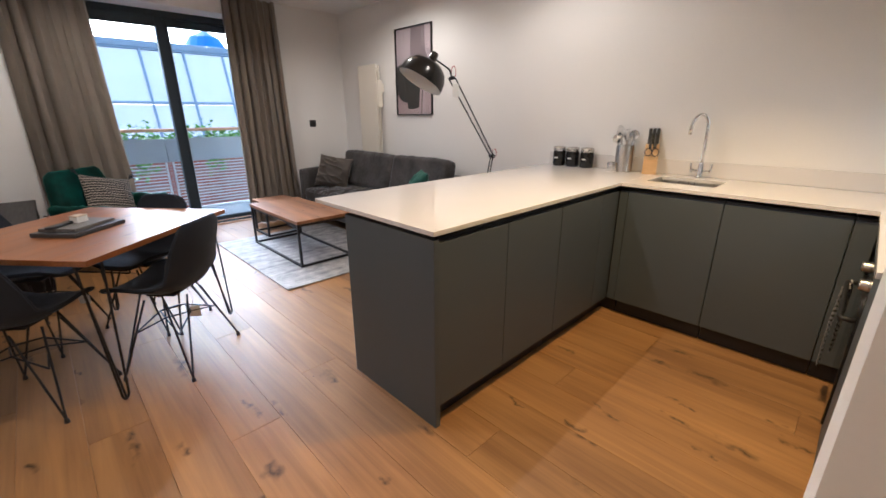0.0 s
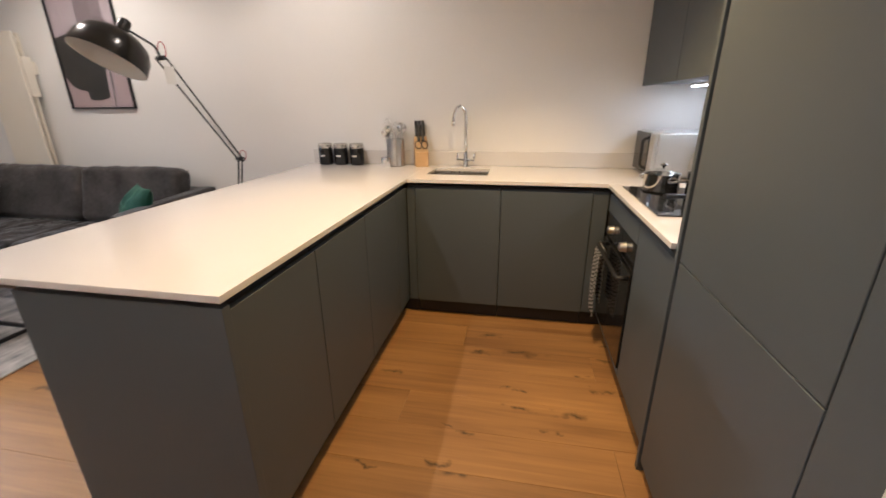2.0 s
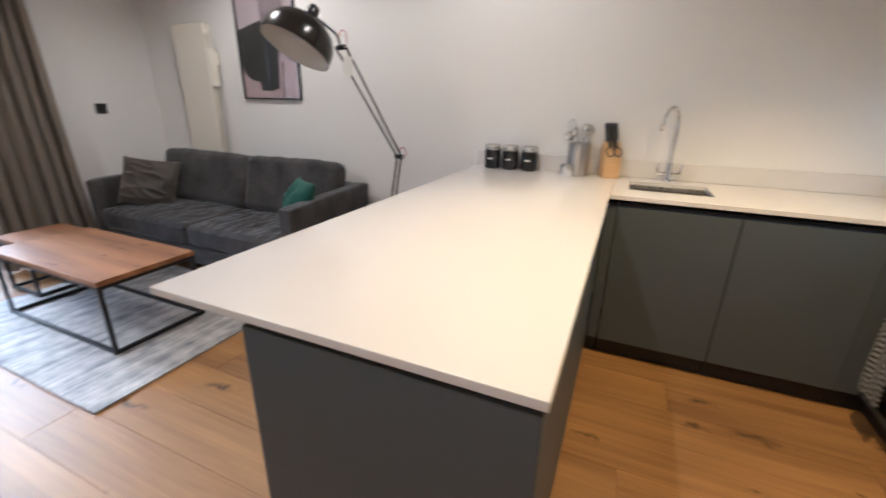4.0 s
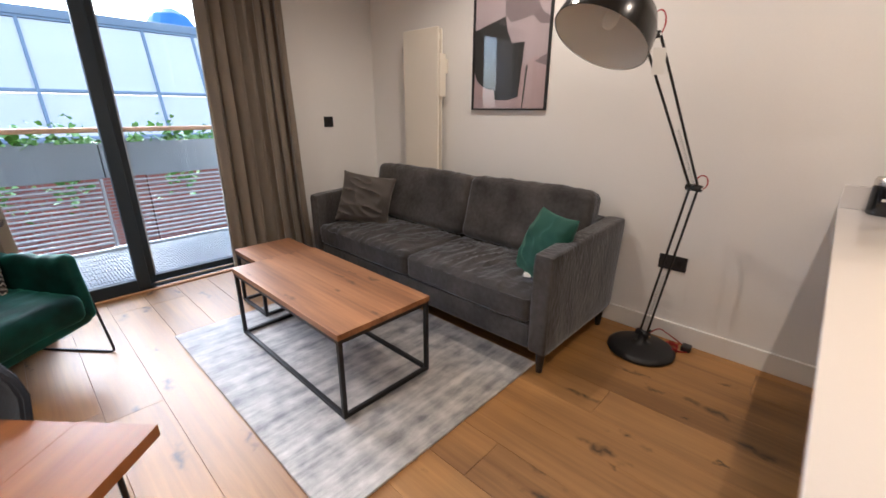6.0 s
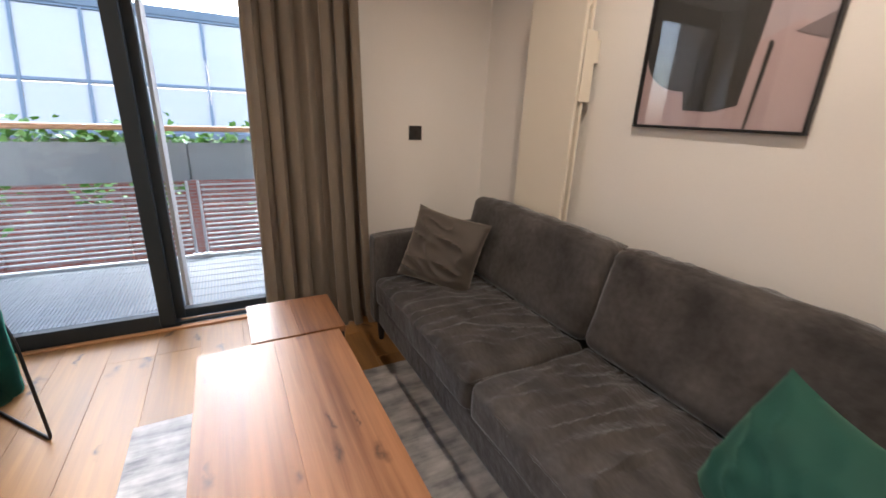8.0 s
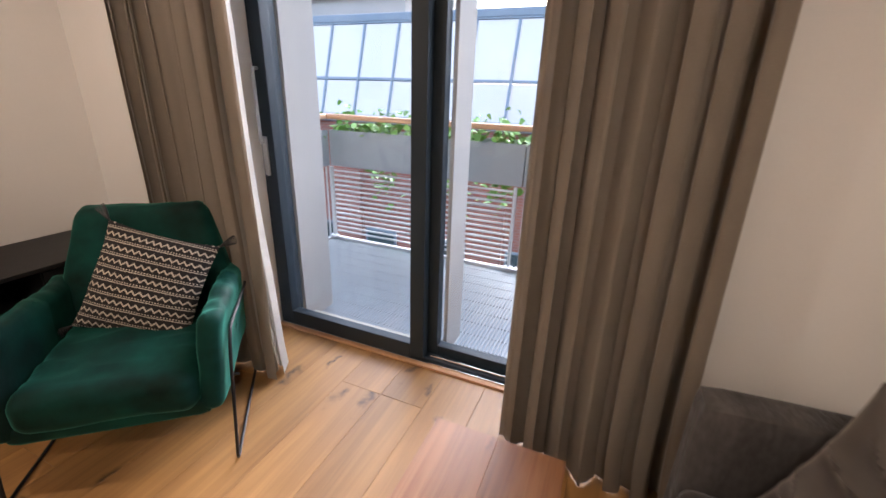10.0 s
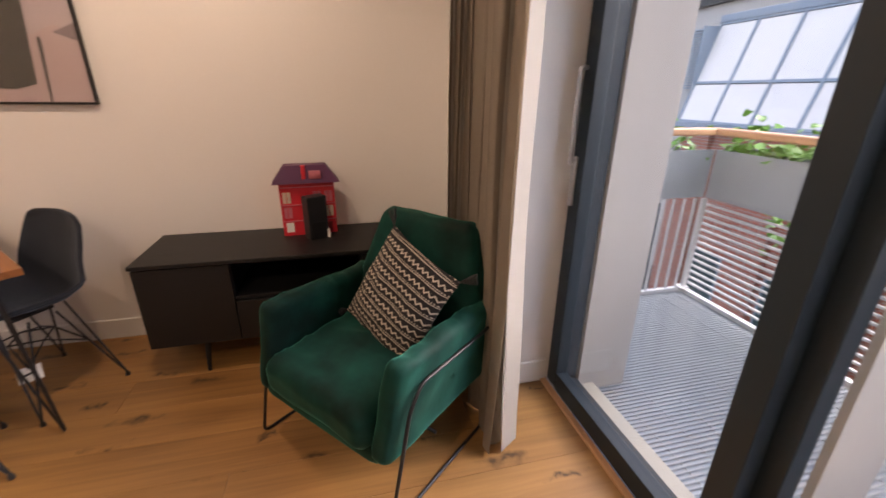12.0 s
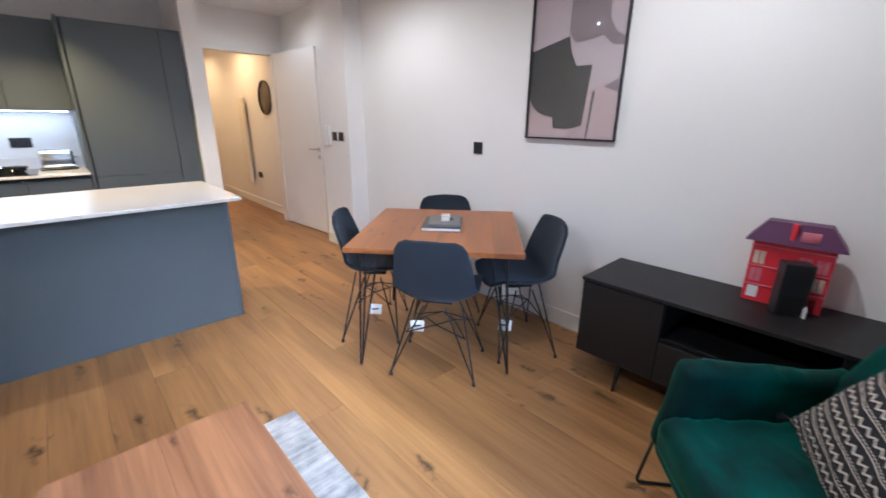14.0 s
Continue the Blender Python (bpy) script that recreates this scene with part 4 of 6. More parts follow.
s = socket("wall_socket", "flat black double socket above the worktop", on_south(2.80, 1.135), 0.146, 0.086, 2)
plug = tagged(part("plug", box(2.755, 2.805, SY + 0.0085, SY + 0.045, 1.105, 1.160, bevel=0.006), BLACKP, None), "black kettle plug in the kitchen socket", "plug")
tagged(part("power_cord", tube(bmesh.new(), rounded([(2.78, SY + 0.045, 1.13), (2.765, SY + 0.10, 1.20), (2.68, SY + 0.10, 1.05), (2.66, SY + 0.055, 0.93), (2.665, -0.69, 0.906)], 0.04), 0.003, 6), BLACKP, None), "black kettle cord hanging to the worktop", "cable")
socket("wall_socket", "flat black double socket by the tall unit", on_south(1.93, 1.135), 0.146, 0.086, 2)
socket("wall_socket", "flat black double socket low behind floor lamp", on_east(2.55, 0.475), 0.146, 0.086, 2)
socket("light_switch", "flat black single switch beside the curtain", on_north(2.684, 1.20), 0.086, 0.086, 1, "light switch")
socket("light_switch", "flat black single switch above the dining table", on_west(2.50, 1.165), 0.086, 0.086, 1, "light switch")
socket("light_switch", "flat black twin-plate switch on the pier", on_west(0.66, 1.19, -0.44), 0.086, 0.086, 1, "light switch", )
socket("light_switch", "flat black twin-plate switch on the pier", on_west(0.79, 1.19, -0.44), 0.086, 0.086, 1, "light switch")
socket("wall_socket", "flat black double socket low in the hall", on_west(-2.10, 0.50), 0.146, 0.086, 2)
ph = thing("entry_phone", "white door entry handset on the pier", "intercom", (-0.43, 0.53, 1.2))
part("cradle", box(-0.4395, -0.415, 0.490, 0.575, 1.09, 1.30, bevel=0.006), DOORW, ph)
part("handset", box(-0.414, -0.392, 0.505, 0.550, 1.10, 1.29, bevel=0.009), DOORW, ph)

# wall cupboards and the light strip under them
for a, b in ((1.934, 2.56), (2.56, EX - 0.002)):
    c = thing("wall_cupboard", "matt dark grey handleless wall cupboard over worktop", "wall cupboard", ((a + b) / 2, -0.55, 1.42), group="wall cupboards")
    part("carcass", slab(a + G, b - G, SY + 0.003, -0.372, 1.425, 2.125), CAB, c)
    part("door", slab(a + G, b - G, -0.370, -0.350, 1.418, 2.125), CAB, c)
c = thing("wall_cupboard", "matt dark grey handleless wall cupboard over worktop", "wall cupboard", (1.74, -0.55, 1.42), group="wall cupboards")
part("carcass", slab(1.534, 1.932, SY + 0.003, -0.372, 1.425, 2.125), CAB, c)
part("door", slab(1.534, 1.932, -0.370, -0.350, 1.418, 2.125), CAB, c)
strip = thing("cupboard_light", "slim white LED strip light under the wall cupboards", "strip light", (2.3, -0.605, 1.415))
part("channel", box(1.56, 3.05, -0.625, -0.585, 1.410, 1.4245, bevel=0.002), TRIM, strip)
part("diffuser", box(1.565, 3.045, -0.622, -0.588, 1.4045, 1.4095), lit("strip_glow", (1.0, 0.95, 0.86), 2.0), strip, "glowing diffuser")
sl = new("strip_lamp", bpy.data.lights.new("strip_lamp", "AREA"))
sl.data.shape, sl.data.size, sl.data.size_y = "RECTANGLE", 1.46, 0.034
sl.data.energy, sl.data.color = STRIP_W, (1.0, 0.93, 0.82)
sl.matrix_world = pose(2.305, -0.605, 1.4035)

# tall units
tall = thing("tall_unit", "floor-to-head matt dark grey tall fridge unit, closed", "tall unit", (1.1, -0.43, 0))
part("carcass", slab(0.655, 1.505, SY + 0.003, KS - 0.022, 0.10, 2.125), CABDARK, tall)
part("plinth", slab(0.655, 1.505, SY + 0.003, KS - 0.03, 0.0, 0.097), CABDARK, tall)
part("upper_door", slab(0.837, 1.494, KS - 0.02, KS, 0.853, 2.125), CAB, tall)
part("lower_door", slab(0.837, 1.494, KS - 0.02, KS, 0.06, 0.849), CAB, tall)
part("filler", slab(0.655, 0.833, KS - 0.02, KS, 0.06, 2.125), CAB, tall)
part("end_board", slab(1.509, 1.530, SY + 0.003, KS + 0.004, 0, 2.135), CAB, tall)

# things on the worktop
LIDM = material("canister_lid", (0.60, 0.58, 0.55), 0.25, metal=0.9)
for y in (1.812, 1.692, 1.567):
    c = thing("canister", "black enamel storage canister with silver lid", "canister", (3.105, y, 0.9), group="canisters on the worktop")
    m = Matrix.Translation((3.105, y, 0.9005))
    part("body", lathe(bmesh.new(), [(0, 0), (0.045, 0), (0.051, 0.007), (0.052, 0.113), (0.050, 0.120), (0, 0.120)], 28, m), BLACKG, c)
    part("lid", lathe(bmesh.new(), [(0.0505, 0.1205), (0.0515, 0.124), (0.0515, 0.142), (0.046, 0.154), (0, 0.158)], 28, m), LIDM, c, "silver metal lid")
    part("label_bar", box(3.0515, 3.0535, y - 0.016, y + 0.016, 0.962, 0.972), PAPER, c, "small white lettering bar")
ut = thing("utensil_pot", "brushed steel pot full of cooking utensils", "utensil pot", (3.100, 1.268, 0.9))
m = Matrix.Translation((3.100, 1.268, 0.9005))
part("pot", lathe(bmesh.new(), [(0, 0), (0.062, 0), (0.064, 0.004), (0.064, 0.190), (0.061, 0.190), (0.061, 0.006), (0, 0.006)], 32, m), STEEL, ut)
for k, (a, l, kind_) in enumerate(((20, 0.265, 0), (75, 0.285, 2), (120, 0.25, 0), (165, 0.275, 0), (205, 0.265, 2), (250, 0.275, 1), (290, 0.28, 0), (335, 0.26, 1))):
    q = m @ pose(0.022 * math.cos(radians(a)), 0.022 * math.sin(radians(a)), 0.01, 8 * math.sin(radians(a)) * -1, 8 * math.cos(radians(a)), 0)
    u = tagged(part("utensil", tube(bmesh.new(), [q @ Vector((0, 0, 0)), q @ Vector((0, 0, l - 0.05))], 0.0035, 6), CHROME, ut), "polished steel spoon or whisk")
    if kind_ == 0:
        part("bowl", lathe(bmesh.new(), [(0, -0.018), (0.018, -0.013), (0.033, 0), (0.034, 0.003), (0.016, -0.008), (0, -0.012)], 16, q @ pose(0, 0.012, l - 0.025, 75, 0, a)), CHROME, u)
    elif kind_ == 1:
        part("spoon_head", lathe(bmesh.new(), [(0, -0.035), (0.014, -0.028), (0.023, 0), (0.016, 0.028), (0, 0.034)], 12, q @ Matrix.Translation((0, 0, l - 0.02)) @ Matrix.Diagonal((1, 0.25, 1, 1))), CHROME, u)
    else:
        bm = bmesh.new()
        for w in range(4):
            ring = [q @ pose(0, 0, l - 0.01, 0, 0, 45 * w) @ Vector((0.025 * math.sin(t_), 0, -0.045 * math.cos(t_))) for t_ in [2 * math.pi * i / 14 for i in range(14)]]
            tube(bm, ring, 0.0015, 4, True)
        part("whisk", bm, CHROME, u)
cup = thing("egg_cup", "small polished steel cup by the utensil pot", "cup", (3.022, 1.318, 0.9))
part("bowl", lathe(bmesh.new(), [(0, 0.9005), (0.034, 0.9005), (0.036, 0.904), (0.036, 0.968), (0.033, 0.968), (0.033, 0.906), (0, 0.905)], 24, Matrix.Translation((3.022, 1.318, 0))), CHROME, cup)
kb = thing("knife_block", "beech knife block with black-handled knives and scissors", "knife block", (3.11, 1.085, 0.9))
m = pose(3.11, 1.085, 0.9, 0, 0, 200)
bm = plate([(-0.055, 0.0005), (0.055, 0.0005), (0.055, 0.10), (-0.015, 0.205), (-0.055, 0.175)], m @ pose(0, 0.045, 0, 90, 0, 0), 0.09)
part("block", bm, BEECH, kb, "", False)
for i, (u, v) in enumerate(((-0.03, -0.025), (-0.03, 0.0), (-0.03, 0.025), (0.005, -0.015), (0.005, 0.015))):
    q = m @ pose(u + 0.010, v, 0.175 - u * 0.9, 0, -30, 0)
    k = part("knife_handle", box(-0.013, 0.013, -0.010, 0.010, 0.005, 0.120, bevel=0.004, m=q), BLACKP, kb, "black knife handle")
sc = part("scissors", tube(bmesh.new(), [m @ pose(0.045, 0, 0.15, 0, -35, 0) @ Vector((0.004, 0.022 * math.cos(a) + 0.022, 0.03 * math.sin(a))) for a in [2 * math.pi * i / 14 for i in range(14)]], 0.004, 6, True), BLACKP, kb, "black scissor handles")
part("second_loop", tube(bmesh.new(), [m @ pose(0.045, 0, 0.15, 0, -35, 0) @ Vector((0.004, 0.022 * math.cos(a) - 0.022, 0.03 * math.sin(a))) for a in [2 * math.pi * i / 14 for i in range(14)]], 0.004, 6, True), BLACKP, sc)

# ---- hall: the open door, the round mirror, a radiator ----
door = thing("door_1", "white flush door standing open against the wall", "door", (-0.485, -0.83, 0), kind="structure")
dm = pose(-0.478, -0.835, 0, 0, 0, 94.5)
part("leaf", box(0.0, 0.955, 0.0, 0.042, 0.012, 2.115, bevel=0.003, m=dm), DOORW, door)
h = part("handle", tube(bmesh.new(), [dm @ Vector(q) for q in rounded([(0.905, 0.0, 1.02), (0.905, -0.05, 1.02), (0.775, -0.05, 1.02)], 0.015)], 0.011, 10), SILVER, door, "brushed steel lever handle")
part("rose", lathe(bmesh.new(), [(0, 0.008), (0.024, 0.008), (0.026, 0.0), (0, 0)], 20, dm @ pose(0.905, 0, 1.02, 90, 0, 0)), STEEL, h)
part("lock_rose", lathe(bmesh.new(), [(0, 0.007), (0.022, 0.007), (0.024, 0.0), (0, 0)], 20, dm @ pose(0.905, 0, 0.93, 90, 0, 0)), STEEL, door)
bm = box(-0.50, -0.47, -0.985, -0.838, 0, 2.13, bevel=0.003)
bx(bm, 0.47, 0.50, -0.985, -0.838, 0, 2.13, bevel=0.003)
bx(bm, -0.47, 0.47, -0.985, -0.838, 2.10, 2.13, bevel=0.003)
structure("trim_2", bm, TRIM, "white painted door lining of the hall doorway", "door frame", True)
mir = thing("mirror", "round black-rimmed dark mirror on the hall wall", "mirror", (WX, -1.56, 1.63))
mm = pose(WX, -1.56, 1.63, 0, 90, 0)
part("rim", lathe(bmesh.new(), [(0.225, 0.001), (0.232, 0.004), (0.232, 0.022), (0.222, 0.024), (0.220, 0.012), (0.220, 0.001)], 40, mm), BLACKM, mir)
part("glass", lathe(bmesh.new(), [(0, 0.011), (0.2195, 0.011), (0.2195, 0.001), (0, 0.001)], 40, mm), MIRROR, mir)
hr = thing("hall_radiator", "slim white vertical radiator on the hall wall", "radiator", (WX, -2.40, 0.3))
for y in (-2.50, -2.42, -2.34):
    part("column", box(WX + 0.04, WX + 0.085, y - 0.034, y + 0.034, 0.35, 1.65, bevel=0.012), RADW, hr)
for z in (0.42, 1.58):
    part("header", box(WX + 0.05, WX + 0.075, -2.53, -2.31, z - 0.02, z + 0.02, bevel=0.008), RADW, hr)
    part("bracket", box(WX + 0.0005, WX + 0.05, -2.43, -2.41, z - 0.015, z + 0.015, bevel=0.003), STEEL, hr)

# ---- sofa ----
S0, S1, SF, SB = 2.825, 4.985, 2.285, 3.150      # along y; front and back in x
ARM = 0.112
sofa = thing("sofa", "two-seat dark grey velvet sofa with loose cushions", "sofa", (2.72, 3.88, 0))


def soft_box(x0, x1, y0, y1, z0, z1, r=0.03, crown=0.0, wrinkle=0.003, seed=0, cuts=14, ripple=0.0):
    return cushion(bmesh.new(), x1 - x0, y1 - y0, z1 - z0, Matrix.Translation(((x0 + x1) / 2, (y0 + y1) / 2, (z0 + z1) / 2)), r, crown, wrinkle, seed, cuts, ripple)


part("base", soft_box(SF + 0.015, SB, S0 + ARM, S1 - ARM, 0.135, 0.275, 0.015, 0, 0.001), SOFA, sofa)
for n, (a, b) in enumerate(((S0, S0 + ARM), (S1 - ARM, S1))):
    arm = soft_box(SF, SB, a, b, 0.135, 0.665, 0.022, 0.0, 0.002, n)
    for v in arm.verts:
        k = max(0.0, min(1.0, (v.co.x - SF) / 0.8))
        v.co.z += 0.036 * k * (v.co.z - 0.135) / 0.53
        if v.co.x > 2.9:
            v.co.x -= (0.665 - v.co.z) * 0.10
    part("armrest", arm, SOFA, sofa)
part("back_frame", soft_box(2.98, SB - 0.005, S0 + ARM + 0.002, S1 - ARM - 0.002, 0.27, 0.70, 0.03, 0, 0.002), SOFA, sofa)
mid = 3.845
for n, (a, b) in enumerate(((S0 + ARM, mid), (mid, S1 - ARM))):
    seat = part("seat_cushion", soft_box(SF - 0.004, 2.86, a + 0.004, b - 0.004, 0.277, 0.438, 0.038, 0.026, 0.012, n + 3, 70, 0.011), SOFA, sofa)
    for z in (0.410, 0.300):
        bm = tube(bmesh.new(), rounded([(2.84, a + 0.008, z), (SF + 0.0005, a + 0.010, z), (SF + 0.0005, b - 0.010, z), (2.84, b - 0.008, z)], 0.035), 0.0045, 6)
        part("piping", bm, SOFA, seat)
    lean = Matrix.Translation((2.93, (a + b) / 2, 0.645)) @ pose(0, 0, 0, 0, 14, 0)
    bk = part("back_cushion", cushion(bmesh.new(), 0.17, b - a - 0.006, 0.44, lean, 0.055, 0.012, 0.007, n + 6, 44), SOFA, sofa)
    bm = tube(bmesh.new(), rounded([lean @ Vector((0.083 * s, (b - a) / 2 * u * 0.93, 0.205)) for s, u in ((-0.62, -1), (-0.62, 1))], 0.02), 0.0065, 6)
    part("piping", bm, SOFA, bk)
    bm = tube(bmesh.new(), [lean @ Vector((0.060, (b - a) / 2 * u * 0.93, 0.207)) for u in (-1, -0.5, 0, 0.5, 1)], 0.0065, 6)
    part("piping", bm, SOFA, bk)
for x in (SF + 0.055, SB - 0.09):
    for y in (S0 + 0.055, S1 - 0.055):
        part("leg", lathe(bmesh.new(), [(0, 0.0), (0.016, 0.0), (0.027, 0.137), (0, 0.138)], 16, Matrix.Translation((x, y, 0.0125 if x < 2.4 and y < 3.5 else 0.0))), BLACKM, sofa, "short tapered black leg")
pl = tagged(part("cushion", pillow(bmesh.new(), 0.43, 0.41, 0.22, pose(2.60, 4.665, 0.622, 66, 0, -48) @ pose(0, 0, 0, 0, 0, -9), 2, 48, 0.42), PILLG, None), "taupe velvet scatter cushion at the sofa's end", "cushion")
pl = tagged(part("cushion", pillow(bmesh.new(), 0.39, 0.39, 0.17, pose(2.585, 3.045, 0.605, 66, 0, -124) @ pose(0, 0, 0, 0, 0, 2), 5), GREENP, None), "dark green velvet scatter cushion against the armrest", "cushion")
tg = tagged(part("label_tag", plate([(-0.028, -0.02), (0.028, -0.02), (0.028, 0.02), (-0.028, 0.02)], pose(2.455, 3.06, 0.470, 6, -4, 25), 0.0015), PAPER, None), "small white paper label lying on the sofa seat", "tag")

# ---- rug ----
bm = box(1.14, 2.40, 2.935, 4.64, 0.0005, 0.0125, bevel=0.004)
rug = tagged(part("rug", bm, RUGM, None), "silver-grey viscose rug with streaky pile on the floor", "rug")


# ---- nest of tables ----
def frame_table(name, label, x0, x1, y0, y1, z, boards, z_floor, group):
    c = thing(name, label, "table", ((x0 + x1) / 2, (y0 + y1) / 2, 0), group=group)
    w = (x1 - x0) / boards
    for i in range(boards):
        part("board", box(x0 + i * w, x0 + (i + 1) * w - 0.0002, y0, y1, z - 0.028, z, bevel=0.0008, seg=1), WALNUT, c, "warm brown solid wood board" if i == 0 else "")
    b, e = 0.020, 0.004
    for x in (x0 + e, x1 - e - b):
        for y in (y0 + e, y1 - e - b):
            part("leg", box(x, x + b, y, y + b, z_floor, z - 0.0285, bevel=0.0015), BLACKM, c)
    for zz in (z_floor, z - 0.0285 - b):
        for x in (x0 + e, x1 - e - b):
            part("rail", box(x, x + b, y0 + e + b, y1 - e - b, zz, zz + b, bevel=0.0015), BLACKM, c)
        for y in (y0 + e, y1 - e - b):
            part("rail", box(x0 + e + b, x1 - e - b, y, y + b, zz, zz + b, bevel=0.0015), BLACKM, c)
    return c


frame_table("coffee_table", "brown wood coffee table on black box frame", 1.435, 1.962, 3.303, 4.385, 0.435, 2, 0.0127, "nest of tables")
frame_table("side_table", "small brown wood side table on black box frame", 1.620, 2.010, 4.475, 4.845, 0.392, 2, 0.0127, "nest of tables")

# ---- floor lamp ----
lamp = thing("floor_lamp", "giant black anglepoise-style floor lamp beside sofa, unlit", "floor lamp", (2.945, 2.575, 0))
B0 = Vector((2.945, 2.575, 0))
ELB, TOPJ, SHC = Vector((3.045, 2.49, 0.935)), Vector((2.712, 2.694, 1.610)), Vector((2.435, 2.800, 1.574))
part("base", lathe(bmesh.new(), [(0, 0), (0.172, 0), (0.178, 0.008), (0.176, 0.022), (0.150, 0.036), (0.060, 0.046), (0.026, 0.056), (0.022, 0.10), (0, 0.102)], 48, Matrix.Translation(B0)), BLACKM, lamp)
foot = B0 + Vector((0.0, 0, 0.105))
side = Vector((0.35, 0.9, 0)).normalized() * 0.022


def rods(a, b, names):
    for s in (-1, 1):
        part(names, tube(bmesh.new(), [a + side * s, b + side * s], 0.0062, 10), BLACKM, lamp)


side_up = Vector((0.25, -0.97, 0))
rods(foot, ELB, "lower_rod")
for s in (-1, 1):
    part("upper_rod", tube(bmesh.new(), [ELB + side_up * s * 0.018, TOPJ + side_up * s * 0.034], 0.0060, 10), BLACKM, lamp)
for a, b, n in ((foot, foot.lerp(ELB, 0.42), "lower_spring"), (ELB, ELB.lerp(TOPJ, 0.42), "upper_spring")):
    d = (b - a)
    u = d.orthogonal().normalized()
    v = d.normalized().cross(u)
    pts = [a + d * (i / 120) + 0.006 * (math.cos(i * 1.3) * u + math.sin(i * 1.3) * v) for i in range(121)]
    part(n, tube(bmesh.new(), pts, 0.0016, 4), STEEL, lamp, "bright coil spring")
for c, r in ((foot, 0.020), (ELB, 0.017), (TOPJ, 0.015)):
    j = part("joint", tube(bmesh.new(), [c - side * 1.7, c + side * 1.7], r, 16), BLACKM, lamp)
    part("bolt", tube(bmesh.new(), [c - side * 2.0, c + side * 2.0], 0.007, 8), CHROME, j)
part("wing_nut", tube(bmesh.new(), [foot + Vector((-0.035, 0.01, 0.03)), foot + Vector((0, 0, 0.0)), foot + Vector((0.02, -0.035, 0.025))], 0.006, 6), BLACKM, lamp)
AX = Vector((0.49, -0.195, 0.84)).normalized()
sm = Matrix.Translation(SHC) @ AX.to_track_quat("Z", "Y").to_matrix().to_4x4()
outer = [(0.200, 0.0), (0.199, 0.02), (0.190, 0.082), (0.162, 0.138), (0.114, 0.174), (0.052, 0.191), (0.030, 0.194)]
INNERW = material("shade_inside", (0.80, 0.79, 0.76), 0.35, vary=0.02)
SHADEB = material("shade_black", (0.020, 0.018, 0.016), 0.22, metal=0.4, vary=0.1, rough_vary=0.06)
sh = part("shade", lathe(bmesh.new(), outer + [(0.030, 0.190)] + [(r - 0.003, z) for r, z in outer[::-1][1:]] + [(0.197, 0.0), (0.200, 0.0)], 48, sm), SHADEB, lamp, "black domed metal shade")
part("inner_shade", lathe(bmesh.new(), [(0.1965, 0.001)] + [(r - 0.0045, z - 0.002) for r, z in outer[1:]], 48, sm), INNERW, sh, "white enamel inside of shade")
part("bulb", lathe(bmesh.new(), [(0, 0.05), (0.02, 0.055), (0.03, 0.08), (0.026, 0.11), (0.014, 0.14), (0.013, 0.188), (0, 0.188)], 20, sm), material("frosted_bulb", (0.85, 0.84, 0.8), 0.3), sh, "unlit frosted bulb")
cap = part("cap", lathe(bmesh.new(), [(0.034, 0.192), (0.036, 0.20), (0.034, 0.255), (0.028, 0.27), (0, 0.272)], 24, sm), SHADEB, lamp)
CT = sm @ Vector((0, 0, 0.225))
part("neck", tube(bmesh.new(), rounded([CT, CT.lerp(TOPJ, 0.80) + Vector((0.01, -0.01, 0.035)), TOPJ], 0.02), 0.007, 10), BLACKM, lamp)
loop = [TOPJ + Vector((-0.0, -0.02 - 0.035 * math.sin(a) * 0.8, 0.045 - 0.05 * math.cos(a))) for a in [2 * math.pi * i / 16 for i in range(16)]]
part("flex", tube(bmesh.new(), loop, 0.003, 6, True), REDCABLE, lamp, "loop of red fabric flex")
loop = [ELB + Vector((0.0, -0.03 - 0.026 * math.sin(a), 0.03 - 0.035 * math.cos(a))) for a in [2 * math.pi * i / 16 for i in range(16)]]
part("flex", tube(bmesh.new(), loop, 0.003, 6, True), REDCABLE, lamp, "loop of red fabric flex")
part("tag", plate([(-0.028, -0.055), (0.028, -0.055), (0.028, 0.055), (-0.028, 0.055)], Matrix.Translation(TOPJ + Vector((0.0, -0.045, -0.105))) @ pose(0, 0, 0, 82, 0, -48), 0.001), PAPER, lamp, "white paper tag hanging from joint")
plug = thing("cable_plug", "red flex with a black plug lying by the skirting", "cable", (3.10, 2.42, 0))
part("flex", tube(bmesh.new(), rounded([B0 + Vector((0.03, -0.02, 0.10)), (3.03, 2.52, 0.13), (3.10, 2.45, 0.06), (3.13, 2.39, 0.012), (3.09, 2.36, 0.007), (3.05, 2.42, 0.007), (3.11, 2.46, 0.008), (3.13, 2.42, 0.02)], 0.04), 0.0035, 6), REDCABLE, plug)
part("plug_body", box(3.085, 3.135, 2.355, 2.405, 0.002, 0.038, bevel=0.008), BLACKP, plug)
part("coil", tube(bmesh.new(), [(3.06 + 0.05 * math.cos(a), 2.45 + 0.035 * math.sin(a), 0.008 + 0.012 * (i % 3)) for i, a in enumerate([0.45 * k for k in range(36)])], 0.004, 6), REDCABLE, plug)

